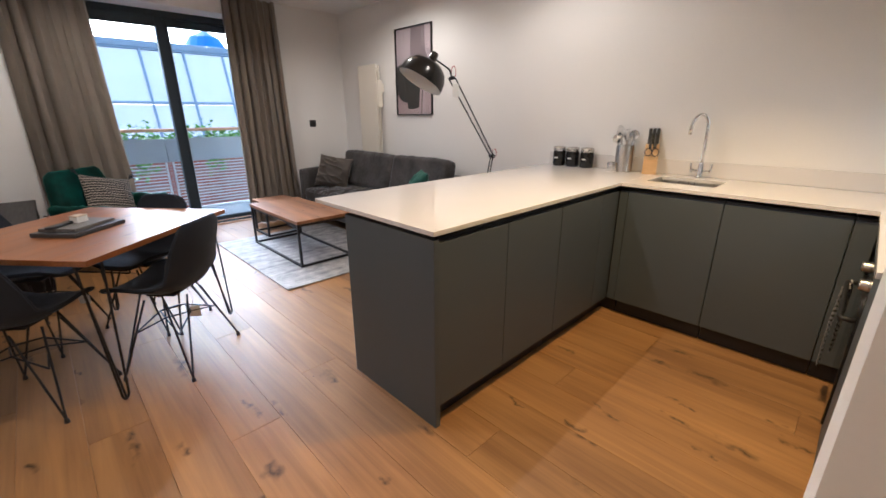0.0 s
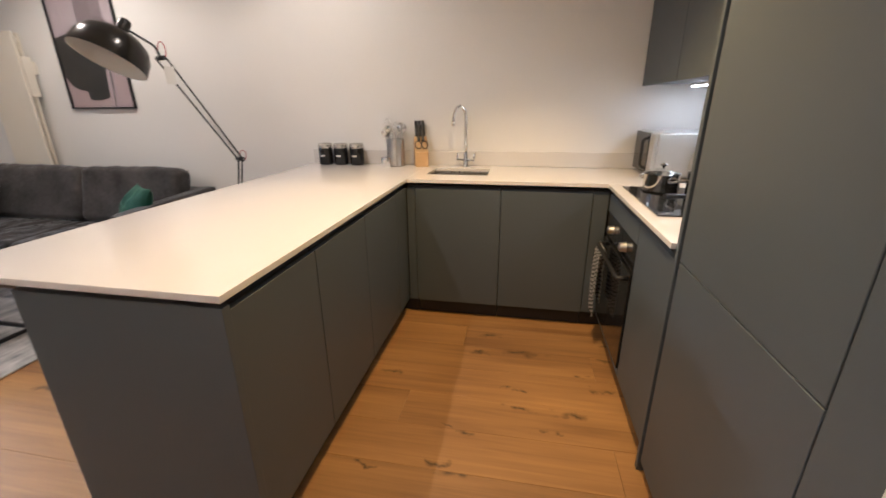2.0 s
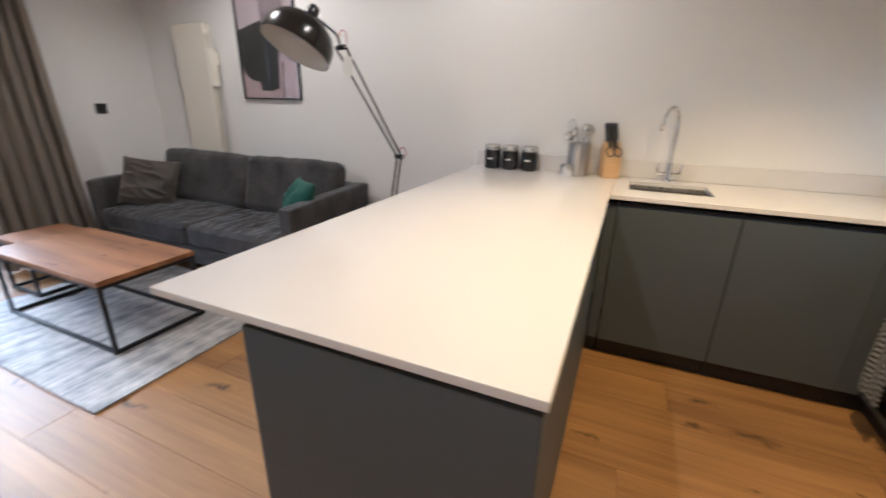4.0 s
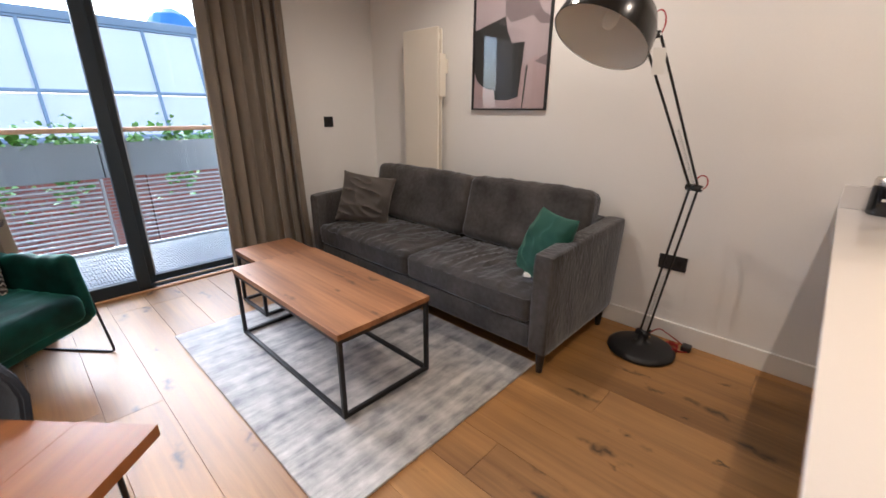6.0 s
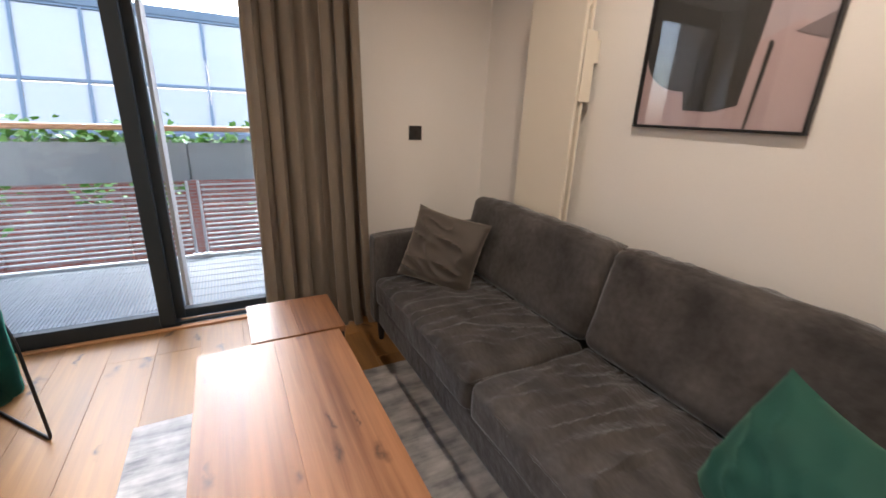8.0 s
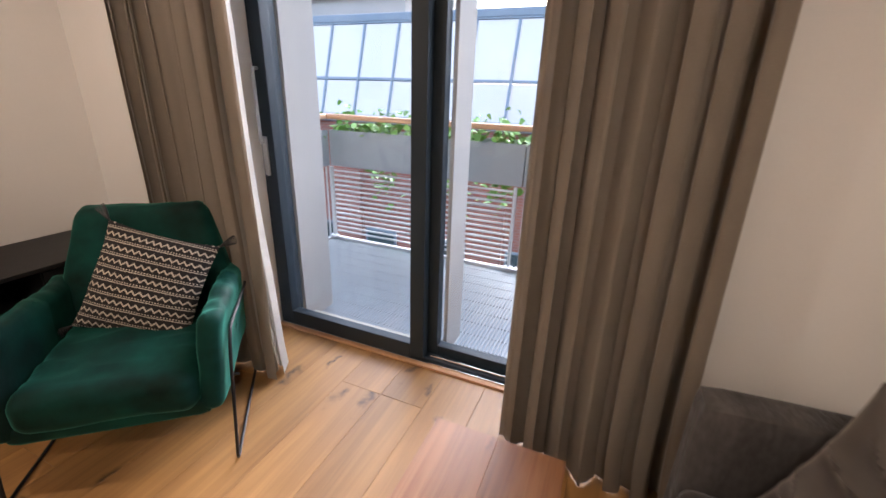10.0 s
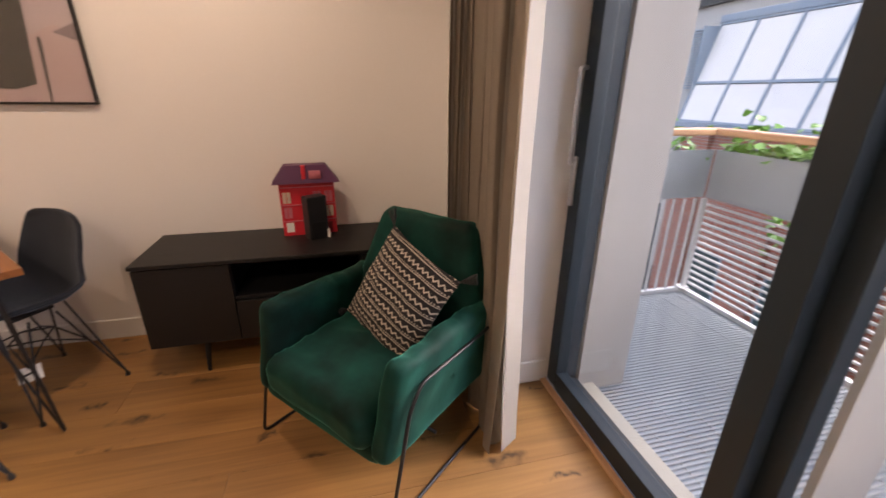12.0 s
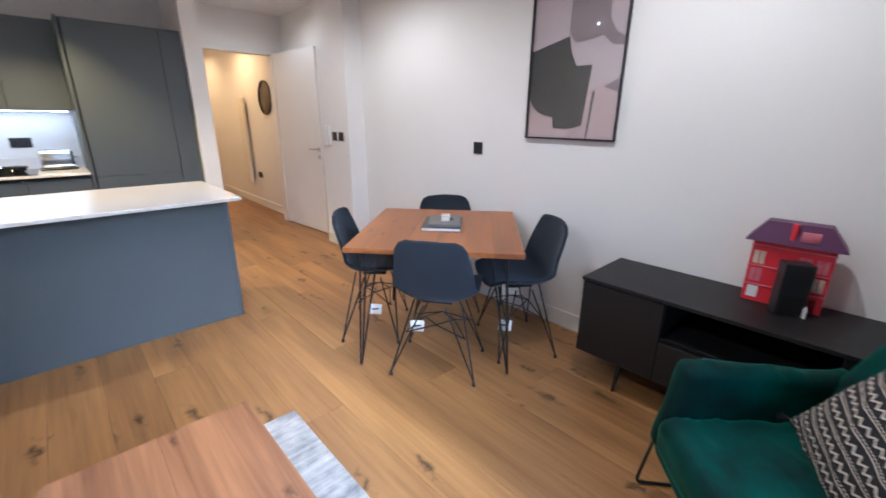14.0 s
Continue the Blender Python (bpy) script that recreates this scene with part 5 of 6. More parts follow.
# ---- radiator ----
rad = thing("radiator", "tall flat cream-white vertical radiator behind the sofa", "radiator", (EX, 4.50, 0.3))
part("panel", box(3.064, 3.082, 4.315, 4.695, 0.30, 1.880, bevel=0.006, seg=4), RADW, rad)
part("rear_panel", box(3.112, 3.128, 4.325, 4.685, 0.31, 1.872, bevel=0.005, seg=3), RADW, rad)
for z in (0.36, 1.82):
    part("header", box(3.083, 3.111, 4.33, 4.68, z - 0.022, z + 0.022, bevel=0.008), RADW, rad)
for z in (0.55, 1.62):
    for y in (4.345, 4.665):
        part("bracket", box(3.129, EX - 0.0005, y - 0.018, y + 0.018, z - 0.05, z + 0.05, bevel=0.003), RADW, rad)
part("side_cover", box(3.083, 3.150, 4.312, 4.318, 1.40, 1.70, bevel=0.002), RADW, rad)


# ---- the two framed prints ----
def picture(m, label):
    """A print in a thin black frame, w wide and h high; local x to the viewer's right, z up, y into the room."""
    w, h = 0.615, 0.915
    c = thing("framed_print", label, "picture", m.translation, group="framed prints")
    bm = bmesh.new()
    for a in ((-w / 2, -w / 2 + 0.010, 0, h), (w / 2 - 0.010, w / 2, 0, h), (-w / 2 + 0.010, w / 2 - 0.010, 0, 0.010), (-w / 2 + 0.010, w / 2 - 0.010, h - 0.010, h)):
        bx(bm, a[0], a[1], 0.001, 0.026, a[2], a[3], bevel=0.0012, seg=1, m=m)
    part("frame", bm, BLACKM, c, "thin black frame")
    pr = part("print", box(-w / 2 + 0.0102, w / 2 - 0.0102, 0.001, 0.008, 0.0102, h - 0.0102, m=m), LILAC, c, "abstract print in lilac and charcoal", False)

    def shape(name, mat, pts, lift):
        q = m @ Matrix.Translation((w / 2 - 0.0105, 0.0082 + lift, 0.0105)) @ pose(0, 0, 0, 90, 0, 0) @ Matrix.Diagonal((0.021 - w, h - 0.021, -1, 1))
        part(name, plate(pts, q, 0.0006), mat, pr, "", False)
    shape("blush_field", PINKP, [(0, 0), (1, 0), (1, 0.33), (0.85, 0.36), (0.7, 0.31), (0, 0.30)], 0.0)
    shape("mauve_form", MAUVE, [(0.42, 0.66), (0.50, 0.60), (0.66, 0.61), (0.78, 0.625), (0.88, 0.565), (1.0, 0.555), (1.0, 0.60), (0.90, 0.64), (0.83, 0.72), (0.82, 1.0), (0.44, 1.0), (0.42, 0.8)], 0.0012)
    shape("mauve_wedge", MAUVE, [(0.84, 0.325), (1.0, 0.285), (1.0, 0.375)], 0.0012)
    arc = [(0.29 - 0.29 * math.sin(a) * 1.0, 0.30 - 0.16 * math.cos(a)) for a in [math.pi / 2 * k / 8 for k in range(9)]]
    shape("charcoal_form", CHARC, [(0.0, 0.575), (0.43, 0.645), (0.46, 0.55), (0.53, 0.46), (0.70, 0.46), (0.645, 0.085), (0.50, 0.06), (0.32, 0.065), (0.30, 0.14)] + arc, 0.0024)
    shape("charcoal_bar", CHARC, [(0.70, 0.0), (0.715, 0.0), (0.755, 0.29), (0.745, 0.305), (0.73, 0.30)], 0.0024)
    g = part("glazing", box(-w / 2 + 0.0101, w / 2 - 0.0101, 0.016, 0.018, 0.0101, h - 0.0101, m=m), PICGLASS, c, "clear picture glass", False)
    g.visible_shadow = False
    return c


picture(pose(EX, 3.757, 1.304, 0, 0, 90), "framed abstract print in lilac and charcoal above the sofa")
picture(pose(WX, 3.245, 1.256, 0, 0, -90), "framed abstract print in lilac and charcoal above the table")

# ---- dining table, turned to the walls ----
TA = 41.3
tm = pose(0.075, 2.842, 0, 0, 0, TA)
dt = thing("dining_table", "square acacia wood dining table on black hairpin legs", "dining table")
TW, TD, TZ = 0.995, 0.935, 0.735
nb = 6
for i in range(nb):
    y0 = -TD / 2 + i * TD / nb
    part("board", box(-TW / 2, TW / 2, y0, y0 + TD / nb - 0.0002, TZ - 0.026, TZ, bevel=0.0008, seg=1), wood("acacia_%d" % i, (0.145, 0.045, 0.011), (0.38, 0.145, 0.036), 0.36, along="X", knot=0.7, knot_scale=1.5, streak=0.45, spread=0.2) if i == 0 else bpy.data.materials["acacia_0"], dt, "orange-brown acacia board" if i == 0 else "")
for sx in (-1, 1):
    for sy in (-1, 1):
        cx, cy = sx * (TW / 2 - 0.09), sy * (TD / 2 - 0.085)
        f = Vector((sx * (TW / 2 - 0.055), sy * (TD / 2 - 0.05), 0.006))
        bm = bmesh.new()
        a, b, c3 = Vector((cx + 0.065, cy, TZ - 0.032)), Vector((cx - 0.065, cy, TZ - 0.032)), Vector((cx, cy - sy * 0.08, TZ - 0.032))
        d = (a - b).normalized() * 0.018
        tube(bm, rounded([a, f + d + Vector((0, 0, 0.02)), f, f - d + Vector((0, 0, 0.02)), b], 0.018), 0.0055, 8)
        tube(bm, [c3, f + Vector((0, 0, 0.004))], 0.0055, 8)
        lg = part("hairpin_leg", bm, BLACKM, dt, "black steel hairpin leg")
        part("fixing_plate", box(cx - 0.075, cx + 0.075, cy - 0.04, cy + 0.04, TZ - 0.0315, TZ - 0.0265, bevel=0.001), BLACKM, lg)
dt.matrix_basis = tm


# ---- dining chairs ----
def chair_model():
    c = thing("dining_chair", "charcoal fabric shell dining chair with black wire legs", "chair", group="chairs round the dining table")
    prof = [(0.215, 0.432), (0.205, 0.447), (0.16, 0.454), (0.08, 0.444), (0.0, 0.432), (-0.08, 0.430), (-0.135, 0.447), (-0.17, 0.49), (-0.195, 0.55), (-0.215, 0.62), (-0.235, 0.70), (-0.247, 0.76), (-0.252, 0.795), (-0.254, 0.812)]
    half = [0.185, 0.205, 0.220, 0.228, 0.232, 0.234, 0.234, 0.230, 0.224, 0.216, 0.204, 0.188, 0.165, 0.125]
    bm = bmesh.new()
    n = 16
    g = []
    for i, ((y, z), w) in enumerate(zip(prof, half)):
        back = max(0.0, min(1.0, (z - 0.44) / 0.16)) if y < 0 else 0.0
        mid = max(0.0, 1 - abs(i - 6) / 5)
        r = []
        for k in range(n + 1):
            u = 2 * k / n - 1
            lift = (0.035 + 0.045 * mid) * abs(u) ** 2.6 * (1 - back)
            fwd = (0.03 + 0.05 * mid) * abs(u) ** 2.4 * back
            r.append(bm.verts.new((u * w, y + fwd, z + lift)))
        g.append(r)
    for a, b in zip(g, g[1:]):
        for k in range(n):
            bm.faces.new((a[k], a[k + 1], b[k + 1], b[k]))
    bmesh.ops.recalc_face_normals(bm, faces=bm.faces)
    bmesh.ops.solidify(bm, geom=bm.faces[:], thickness=0.018)
    bmesh.ops.bevel(bm, geom=[e for e in bm.edges if e.calc_face_angle(0) > 1.0], offset=0.006, segments=3, affect="EDGES")
    part("shell", bm, CHAIRF, c, "charcoal woven upholstered shell")
    for sx in (-1, 1):
        for sy in (-1, 1):
            foot = Vector((sx * 0.235, sy * 0.178 - 0.01, 0.004))
            bm = bmesh.new()
            for q in ((sx * 0.135, sy * 0.05, 0.412), (sx * 0.06, sy * 0.125, 0.412)):
                tube(bm, [q, foot + Vector((0, 0, 0.012))], 0.0050, 8)
            lg = part("leg", bm, BLACKM, c)
            part("foot_cap", lathe(bmesh.new(), [(0, -0.004), (0.011, -0.004), (0.010, 0.008), (0.006, 0.02), (0, 0.021)], 12, Matrix.Translation(foot)), BLACKP, lg)
    bm = bmesh.new()
    hi = [Vector((sx * 0.168, sy * 0.116, 0.235)) for sx, sy in ((-1, -1), (1, -1), (1, 1), (-1, 1))]
    mids = [Vector((0, -0.085, 0.285)), Vector((0.085, 0, 0.285)), Vector((0, 0.085, 0.285)), Vector((-0.085, 0, 0.285))]
    for i in range(4):
        tube(bm, [hi[i], mids[i], hi[(i + 1) % 4]], 0.0042, 6)
        tube(bm, [mids[i], mids[(i + 1) % 4]], 0.0042, 6)
    part("brace", bm, BLACKM, c, "black wire cross bracing")
    part("mount_plate", box(-0.085, 0.085, -0.075, 0.075, 0.410, 0.420, bevel=0.003), BLACKM, c)
    return c


def facing(x, y, fx, fy):
    return pose(x, y, 0, 0, 0, math.degrees(math.atan2(-fx, fy)))


def swing_tag(chair, x, y, z, turn):
    m = pose(x, y, z, 90, 4, turn)
    tg = part("tag", plate([(-0.040, -0.035), (0.040, -0.035), (0.040, 0.035), (-0.040, 0.035)], m, 0.001), PAPER, chair, "white swing tag")
    mk = part("tag_mark", plate([(-0.021, -0.007), (0.021, 0.001), (0.021, 0.010), (-0.021, 0.004)], m @ Matrix.Translation((0, 0, 0.0012)), 0.0005), INK, chair)
    part("tag_string", tube(bmesh.new(), [(x, y, z + 0.03), (x + 0.01, y - 0.01, z + 0.09), (x - 0.01, y + 0.01, z + 0.16)], 0.0012, 4), BLACKP, chair)


first = chair_model()
second = copy_thing(first, facing(-0.195, 3.235, 0.84, -0.54))
third = copy_thing(first, facing(0.325, 2.475, -0.707, 0.707))
copy_thing(first, facing(-0.262, 2.535, 0.64, 0.77))
first.matrix_basis = facing(0.318, 3.090, -0.83, -0.56)
swing_tag(first, 0.433, 3.025, 0.25, 142)
swing_tag(second, -0.02, 3.30, 0.20, 132)
swing_tag(third, 0.43, 2.60, 0.20, 140)

# things on the dining table
bk = thing("book", "large dark hardback book lying on the dining table", "book", (0.05, 2.82, TZ))
q = pose(0.045, 2.82, 0, 0, 0, TA + 1)
part("cover", box(-0.155, 0.155, -0.12, 0.12, TZ + 0.0005, TZ + 0.022, bevel=0.002, m=q), material("slate_cover", (0.05, 0.055, 0.06), 0.4, vary=0.3, scale=12), bk)
part("pages", box(-0.150, 0.1555, -0.1155, 0.1155, TZ + 0.004, TZ + 0.0185, m=q), PAPER, bk)
bk = thing("book", "smaller grey book on top of another", "book", (0.03, 2.83, TZ + 0.022))
q = pose(0.04, 2.83, 0, 0, 0, TA + 4)
part("cover", box(-0.125, 0.125, -0.095, 0.095, TZ + 0.0225, TZ + 0.038, bevel=0.002, m=q), material("grey_cover", (0.16, 0.15, 0.14), 0.4, vary=0.4, scale=16), bk)
bxo = thing("trinket_box", "small white box on the stacked books", "box", (0.05, 2.85, TZ + 0.038))
part("body", box(-0.03, 0.03, -0.024, 0.024, TZ + 0.0385, TZ + 0.068, bevel=0.003, m=pose(0.05, 2.85, 0, 0, 0, TA)), PAPER, bxo)
part("lid", box(-0.032, 0.032, -0.026, 0.026, TZ + 0.0682, TZ + 0.076, bevel=0.003, m=pose(0.05, 2.85, 0, 0, 0, TA)), CREAM, bxo)
rem = thing("remote_control", "black remote control lying on the books", "remote", (-0.03, 2.82, TZ + 0.038))
part("case", box(-0.085, 0.085, -0.02, 0.02, TZ + 0.0385, TZ + 0.052, bevel=0.005, m=pose(-0.025, 2.80, 0, 0, 0, TA + 12)), BLACKP, rem)

# ---- sideboard ----
tv = thing("tv_stand", "black wood media sideboard on splayed legs against wall", "sideboard", (-0.36, 4.4, 0))
VX0, VX1, VY0, VY1, VZ0, VZ1 = -0.585, -0.140, 3.700, 5.085, 0.172, 0.600
part("top", box(VX0, VX1 + 0.006, VY0 - 0.006, VY1 + 0.006, VZ1 - 0.018, VZ1, bevel=0.002), TVBLACK, tv)
part("bottom", box(VX0, VX1 - 0.012, VY0, VY1, VZ0, VZ0 + 0.018, bevel=0.002), TVBLACK, tv)
for y in (VY0, 4.085, 4.70, VY1 - 0.018):
    part("side_board", box(VX0 + 0.002, VX1 - 0.020, y, y + 0.018, VZ0 + 0.0185, VZ1 - 0.0185, bevel=0.001), TVBLACK, tv)
part("back", box(VX0, VX0 + 0.006, VY0 + 0.02, VY1 - 0.02, VZ0 + 0.02, VZ1 - 0.02), TVBLACK, tv)
part("shelf", box(VX0 + 0.008, VX1 - 0.022, 4.104, 4.699, 0.385, 0.400), TVBLACK, tv)
part("door", box(VX1 - 0.018, VX1, VY0 + 0.002, 4.100, VZ0 + 0.004, VZ1 - 0.024, bevel=0.0015), TVBLACK, tv)
part("door", box(VX1 - 0.018, VX1, 4.703, VY1 - 0.002, VZ0 + 0.004, VZ1 - 0.024, bevel=0.0015), TVBLACK, tv)
part("drawer_front", box(VX1 - 0.018, VX1, 4.104, 4.699, VZ0 + 0.004, 0.383, bevel=0.0015), TVBLACK, tv)
for y, s in ((3.93, -1), (4.86, 1)):
    for x, k in ((VX1 - 0.05, 1), (VX0 + 0.06, -1)):
        part("leg", tube(bmesh.new(), [(x, y, VZ0 - 0.0005), (x + 0.02 * k, y + 0.012 * s, 0.0)], [0.015, 0.009], 12), TVBLACK, tv)

# printed card house and a small black speaker
dh = thing("dollhouse", "red printed card dolls' house with purple roof", "dolls' house", (-0.49, 4.46, VZ1))
m = pose(-0.485, 4.455, VZ1, 0, 0, -86)
hw, hd, hh = 0.138, 0.045, 0.283
body = part("house_body", box(-hw, hw, -hd, hd, 0.0005, hh, bevel=0.0015, m=m), RED, dh, "red printed card walls")
roof = bmesh.new()
vs = [roof.verts.new(m @ Vector(p)) for p in ((-0.168, 0.075, hh), (0.168, 0.075, hh), (0.168, -0.05, hh), (-0.168, -0.05, hh), (-0.105, 0.045, 0.372), (0.105, 0.045, 0.372), (0.105, -0.03, 0.372), (-0.105, -0.03, 0.372))]
for f in ((0, 1, 5, 4), (1, 2, 6, 5), (2, 3, 7, 6), (3, 0, 4, 7), (4, 5, 6, 7), (3, 2, 1, 0)):
    roof.faces.new([vs[i] for i in f])
rf = part("roof", roof, PURPLE, dh, "dark purple hipped card roof", False)
part("sign", box(-0.075, -0.015, 0.056, 0.072, 0.305, 0.345, m=m @ pose(0, 0.0, 0, 0, 0, 0)), PINK, rf, "pale pink sign without readable words")
part("roof_band", box(0.0, 0.020, 0.05, 0.068, 0.290, 0.374, m=m), RED, rf)
for u in (-0.105, -0.048, 0.105):
    for k, z in enumerate((0.205, 0.125)):
        if u == -0.048 and k:
            continue
        wv = part("window", box(u - 0.020, u + 0.020, hd + 0.0003, hd + 0.002, z - 0.028, z + 0.030, m=m), CREAM if (k + (u > 0)) % 2 else PINK, dh)
        part("glazing_bars", box(u - 0.002, u + 0.002, hd + 0.0022, hd + 0.003, z - 0.026, z + 0.028, m=m), RED, wv)
part("window", box(0.083, 0.122, hd + 0.0003, hd + 0.002, 0.020, 0.072, m=m), PAPER, dh, "white printed panel")
for z in (0.078, 0.165, 0.258):
    part("cornice", box(-hw - 0.002, hw + 0.002, hd - 0.001, hd + 0.004, z, z + 0.004, m=m), PINK, dh)
part("door", box(-0.115, -0.075, hd + 0.0003, hd + 0.002, 0.004, 0.064, m=m), material("dark_red_print", (0.22, 0.01, 0.02), 0.5), dh)
sp = thing("speaker", "upright black box standing before the dolls' house", "speaker", (-0.37, 4.49, VZ1))
part("case", box(-0.052, 0.052, -0.035, 0.035, 0.0005, 0.225, bevel=0.004, m=pose(-0.385, 4.49, VZ1, 0, 0, -62)), BLACKP, sp)
part("grille", box(-0.040, 0.040, 0.0352, 0.037, 0.01, 0.09, bevel=0.0005, m=pose(-0.385, 4.49, VZ1, 0, 0, -62)), BLACKM, sp)
part("side_tag", box(-0.064, -0.052, -0.02, 0.03, 0.0005, 0.045, m=pose(-0.385, 4.49, VZ1, 0, 0, -78)), PAPER, sp, "small white slip")

# ---- armchair ----
am = pose(0.372, 4.737, 0, 0, 0, -139.7)
ac = thing("armchair", "emerald green velvet armchair on black wire sled frame", "armchair")
part("seat", cushion(bmesh.new(), 0.535, 0.60, 0.155, pose(0, 0.060, 0.352, -3, 0, 0), 0.055, 0.022, 0.010, 11, 30), GREEN, ac)
part("seat_base", cushion(bmesh.new(), 0.60, 0.60, 0.075, pose(0, 0.040, 0.262), 0.030, 0, 0.003, 2, 14), GREEN, ac, "green velvet seat rail")
bm = cushion(bmesh.new(), 0.64, 0.12, 0.56, pose(0, -0.255, 0.580, 17, 0, 0), 0.052, 0.0, 0.008, 12, 26)
for v in bm.verts:
    k = max(0.0, min(1.0, (v.co.z - 0.54) / 0.30))
    v.co.x *= 1 - 0.25 * k
part("backrest", bm, GREEN, ac)
for s in (-1, 1):
    bm = cushion(bmesh.new(), 0.085, 0.63, 0.350, pose(s * 0.308, 0.025, 0.415, 0, 0, 0), 0.038, 0.0, 0.012, 13 + s, 26)
    for v in bm.verts:
        k = max(0.0, min(1.0, (v.co.z - 0.27) / 0.30))
        v.co.y -= 0.055 * k * (v.co.y > 0)
        v.co.z -= 0.006 * k * max(0.0, 0.25 - v.co.y) / 0.5
        v.co.x += s * 0.020 * (k - 0.5)
    part("armrest", bm, GREEN, ac)
for s in (-1, 1):
    x = s * 0.368
    pts = rounded([(s * 0.345, -0.33, 0.50), (x, -0.20, 0.495), (x, 0.20, 0.500), (x, 0.255, 0.43), (s * 0.352, 0.345, 0.007), (s * 0.352, -0.235, 0.007), (x, -0.33, 0.26), (s * 0.345, -0.33, 0.48)], 0.030)
    part("sled_leg", tube(bmesh.new(), pts, 0.0065, 8), BLACKM, ac, "black bent wire side frame")
part("cross_bar", tube(bmesh.new(), [(-0.35, 0.10, 0.220), (0.35, 0.10, 0.220)], 0.0065, 8), BLACKM, ac)
ac.matrix_basis = am
zc = tagged(part("cushion", pillow(bmesh.new(), 0.43, 0.43, 0.14, Matrix.Identity(4), 9), ZIGZAG, None), "black and cream zigzag woven cushion on the armchair", "cushion")
zc.matrix_basis = am @ pose(-0.045, -0.060, 0.585, 64, 0, 172) @ pose(0, 0, 0, 0, 0, -16)
for cx, cy in ((-0.215, -0.215), (0.215, -0.215), (0.215, 0.215), (-0.215, 0.215)):
    bm = bmesh.new()
    for k in range(16):
        a = 2 * math.pi * k / 16
        d = Vector((cx, cy, 0)).normalized()
        tip = Vector((cx, cy, 0)) + d * 0.055 + Vector((0.018 * math.cos(a), 0.018 * math.sin(a), 0.012 * math.sin(2 * a)))
        tube(bm, [Vector((cx, cy, 0)) * 0.98, tip], 0.0022, 4)
    ts = part("tassel", bm, BLACKP, None, "black corner tassel")
    ts.parent = zc


# ---- balcony ----
RY = 7.10
gr = thing("balcony_deck", "galvanised steel grating balcony floor", "balcony", (1.5, 6.5, -0.1), kind="structure")
bm = bmesh.new()
for k in range(200):
    x = -0.50 + k * 0.0225
    bx(bm, x, x + 0.010, 5.785, RY - 0.02, -0.085, -0.060)
for k in range(9):
    y = 5.88 + k * 0.14
    bx(bm, -0.50, 4.0, y, y + 0.004, -0.067, -0.0615)
tagged(part("grating", bm, GALV, gr, "", False), kind="stuff")
part("tray", box(-0.50, 4.0, 5.785, RY, -0.11, -0.0675), BARM, gr, "", False)
part("edge_beam", box(-0.53, 4.0, RY - 0.02, RY + 0.02, -0.14, -0.035, bevel=0.003), WHITEM, gr)
part("side_beam", box(-0.53, -0.50, 5.96, RY - 0.02, -0.14, -0.035, bevel=0.003), WHITEM, gr)
structure("sill", box(0.20, 2.30, 5.682, 5.775, -0.12, -0.010, bevel=0.004), SILLM, "cream stone sill outside the sliding door", "sill", True)
bm = box(0.320, 0.345, 5.69, 5.94, -0.01, 2.45)
bx(bm, 1.285, 1.305, 5.69, 5.90, -0.01, 2.45)
structure("wall_fin", bm, RENDERM, "pale rendered outer reveal of the balcony door", "reveal")
bm = box(-1.2, 0.335, NY + 0.43, 5.96, -0.2, 2.9)
bx(bm, 2.24, 4.2, NY + 0.43, 5.96, -0.2, 2.9)
bx(bm, 0.335, 2.24, 5.69, 5.96, 2.45, 2.9)
structure("wall_outer", bm, RENDERM, "pale rendered outer wall round the balcony door", "wall")

rail = thing("balcony_railing", "pale steel slatted balcony railing with cedar handrail", "railing", (1.3, RY, 0))
for a, b in ((-0.47, 1.265), (1.395, 3.9)):
    for k in range(14):
        z = 0.015 + k * 0.046
        part("slat", box(a, b, RY - 0.006, RY + 0.006, z, z + 0.014), WHITEM, rail, "", False)
for x in (-0.50, 1.285, 1.375, 3.2):
    po = part("post", box(x - 0.011, x + 0.011, RY - 0.02, RY + 0.02, -0.03, 0.655, bevel=0.003), WHITEM, rail)
    part("base_plate", box(x - 0.035, x + 0.035, RY - 0.05, RY + 0.02, -0.034, -0.022, bevel=0.002), WHITEM, po)
for k in range(12):
    y = 6.05 + k * 0.088
    part("side_bar", box(-0.506, -0.494, y, y + 0.012, -0.03, 0.66), WHITEM, rail, "", False)
hr = part("handrail", box(-0.56, 3.9, RY - 0.055, RY + 0.035, 1.085, 1.130, bevel=0.012, seg=3), TIMBER, rail, "cedar handrail")
part("handrail", box(-0.56, -0.47, 5.97, RY - 0.056, 1.085, 1.130, bevel=0.012, seg=3), TIMBER, rail)
for a, b in ((-0.53, 1.325), (1.335, 3.9)):
    pb = thing("planter", "galvanised steel trough planter fixed along the railing", "planter", ((a + b) / 2, RY + 0.2, 0.65), group="balcony planters")
    bm = box(a, b, RY + 0.036, RY + 0.042, 0.655, 0.985)
    bx(bm, a, b, RY + 0.33, RY + 0.336, 0.655, 0.985)
    bx(bm, a, b, RY + 0.042, RY + 0.33, 0.655, 0.661)
    bx(bm, a, a + 0.005, RY + 0.042, RY + 0.33, 0.661, 0.985)
    bx(bm, b - 0.005, b, RY + 0.042, RY + 0.33, 0.661, 0.985)
    part("trough", bm, GALV, pb, "", False)
    part("soil", box(a + 0.005, b - 0.005, RY + 0.043, RY + 0.329, 0.90, 0.945), SOIL, pb, "", False)
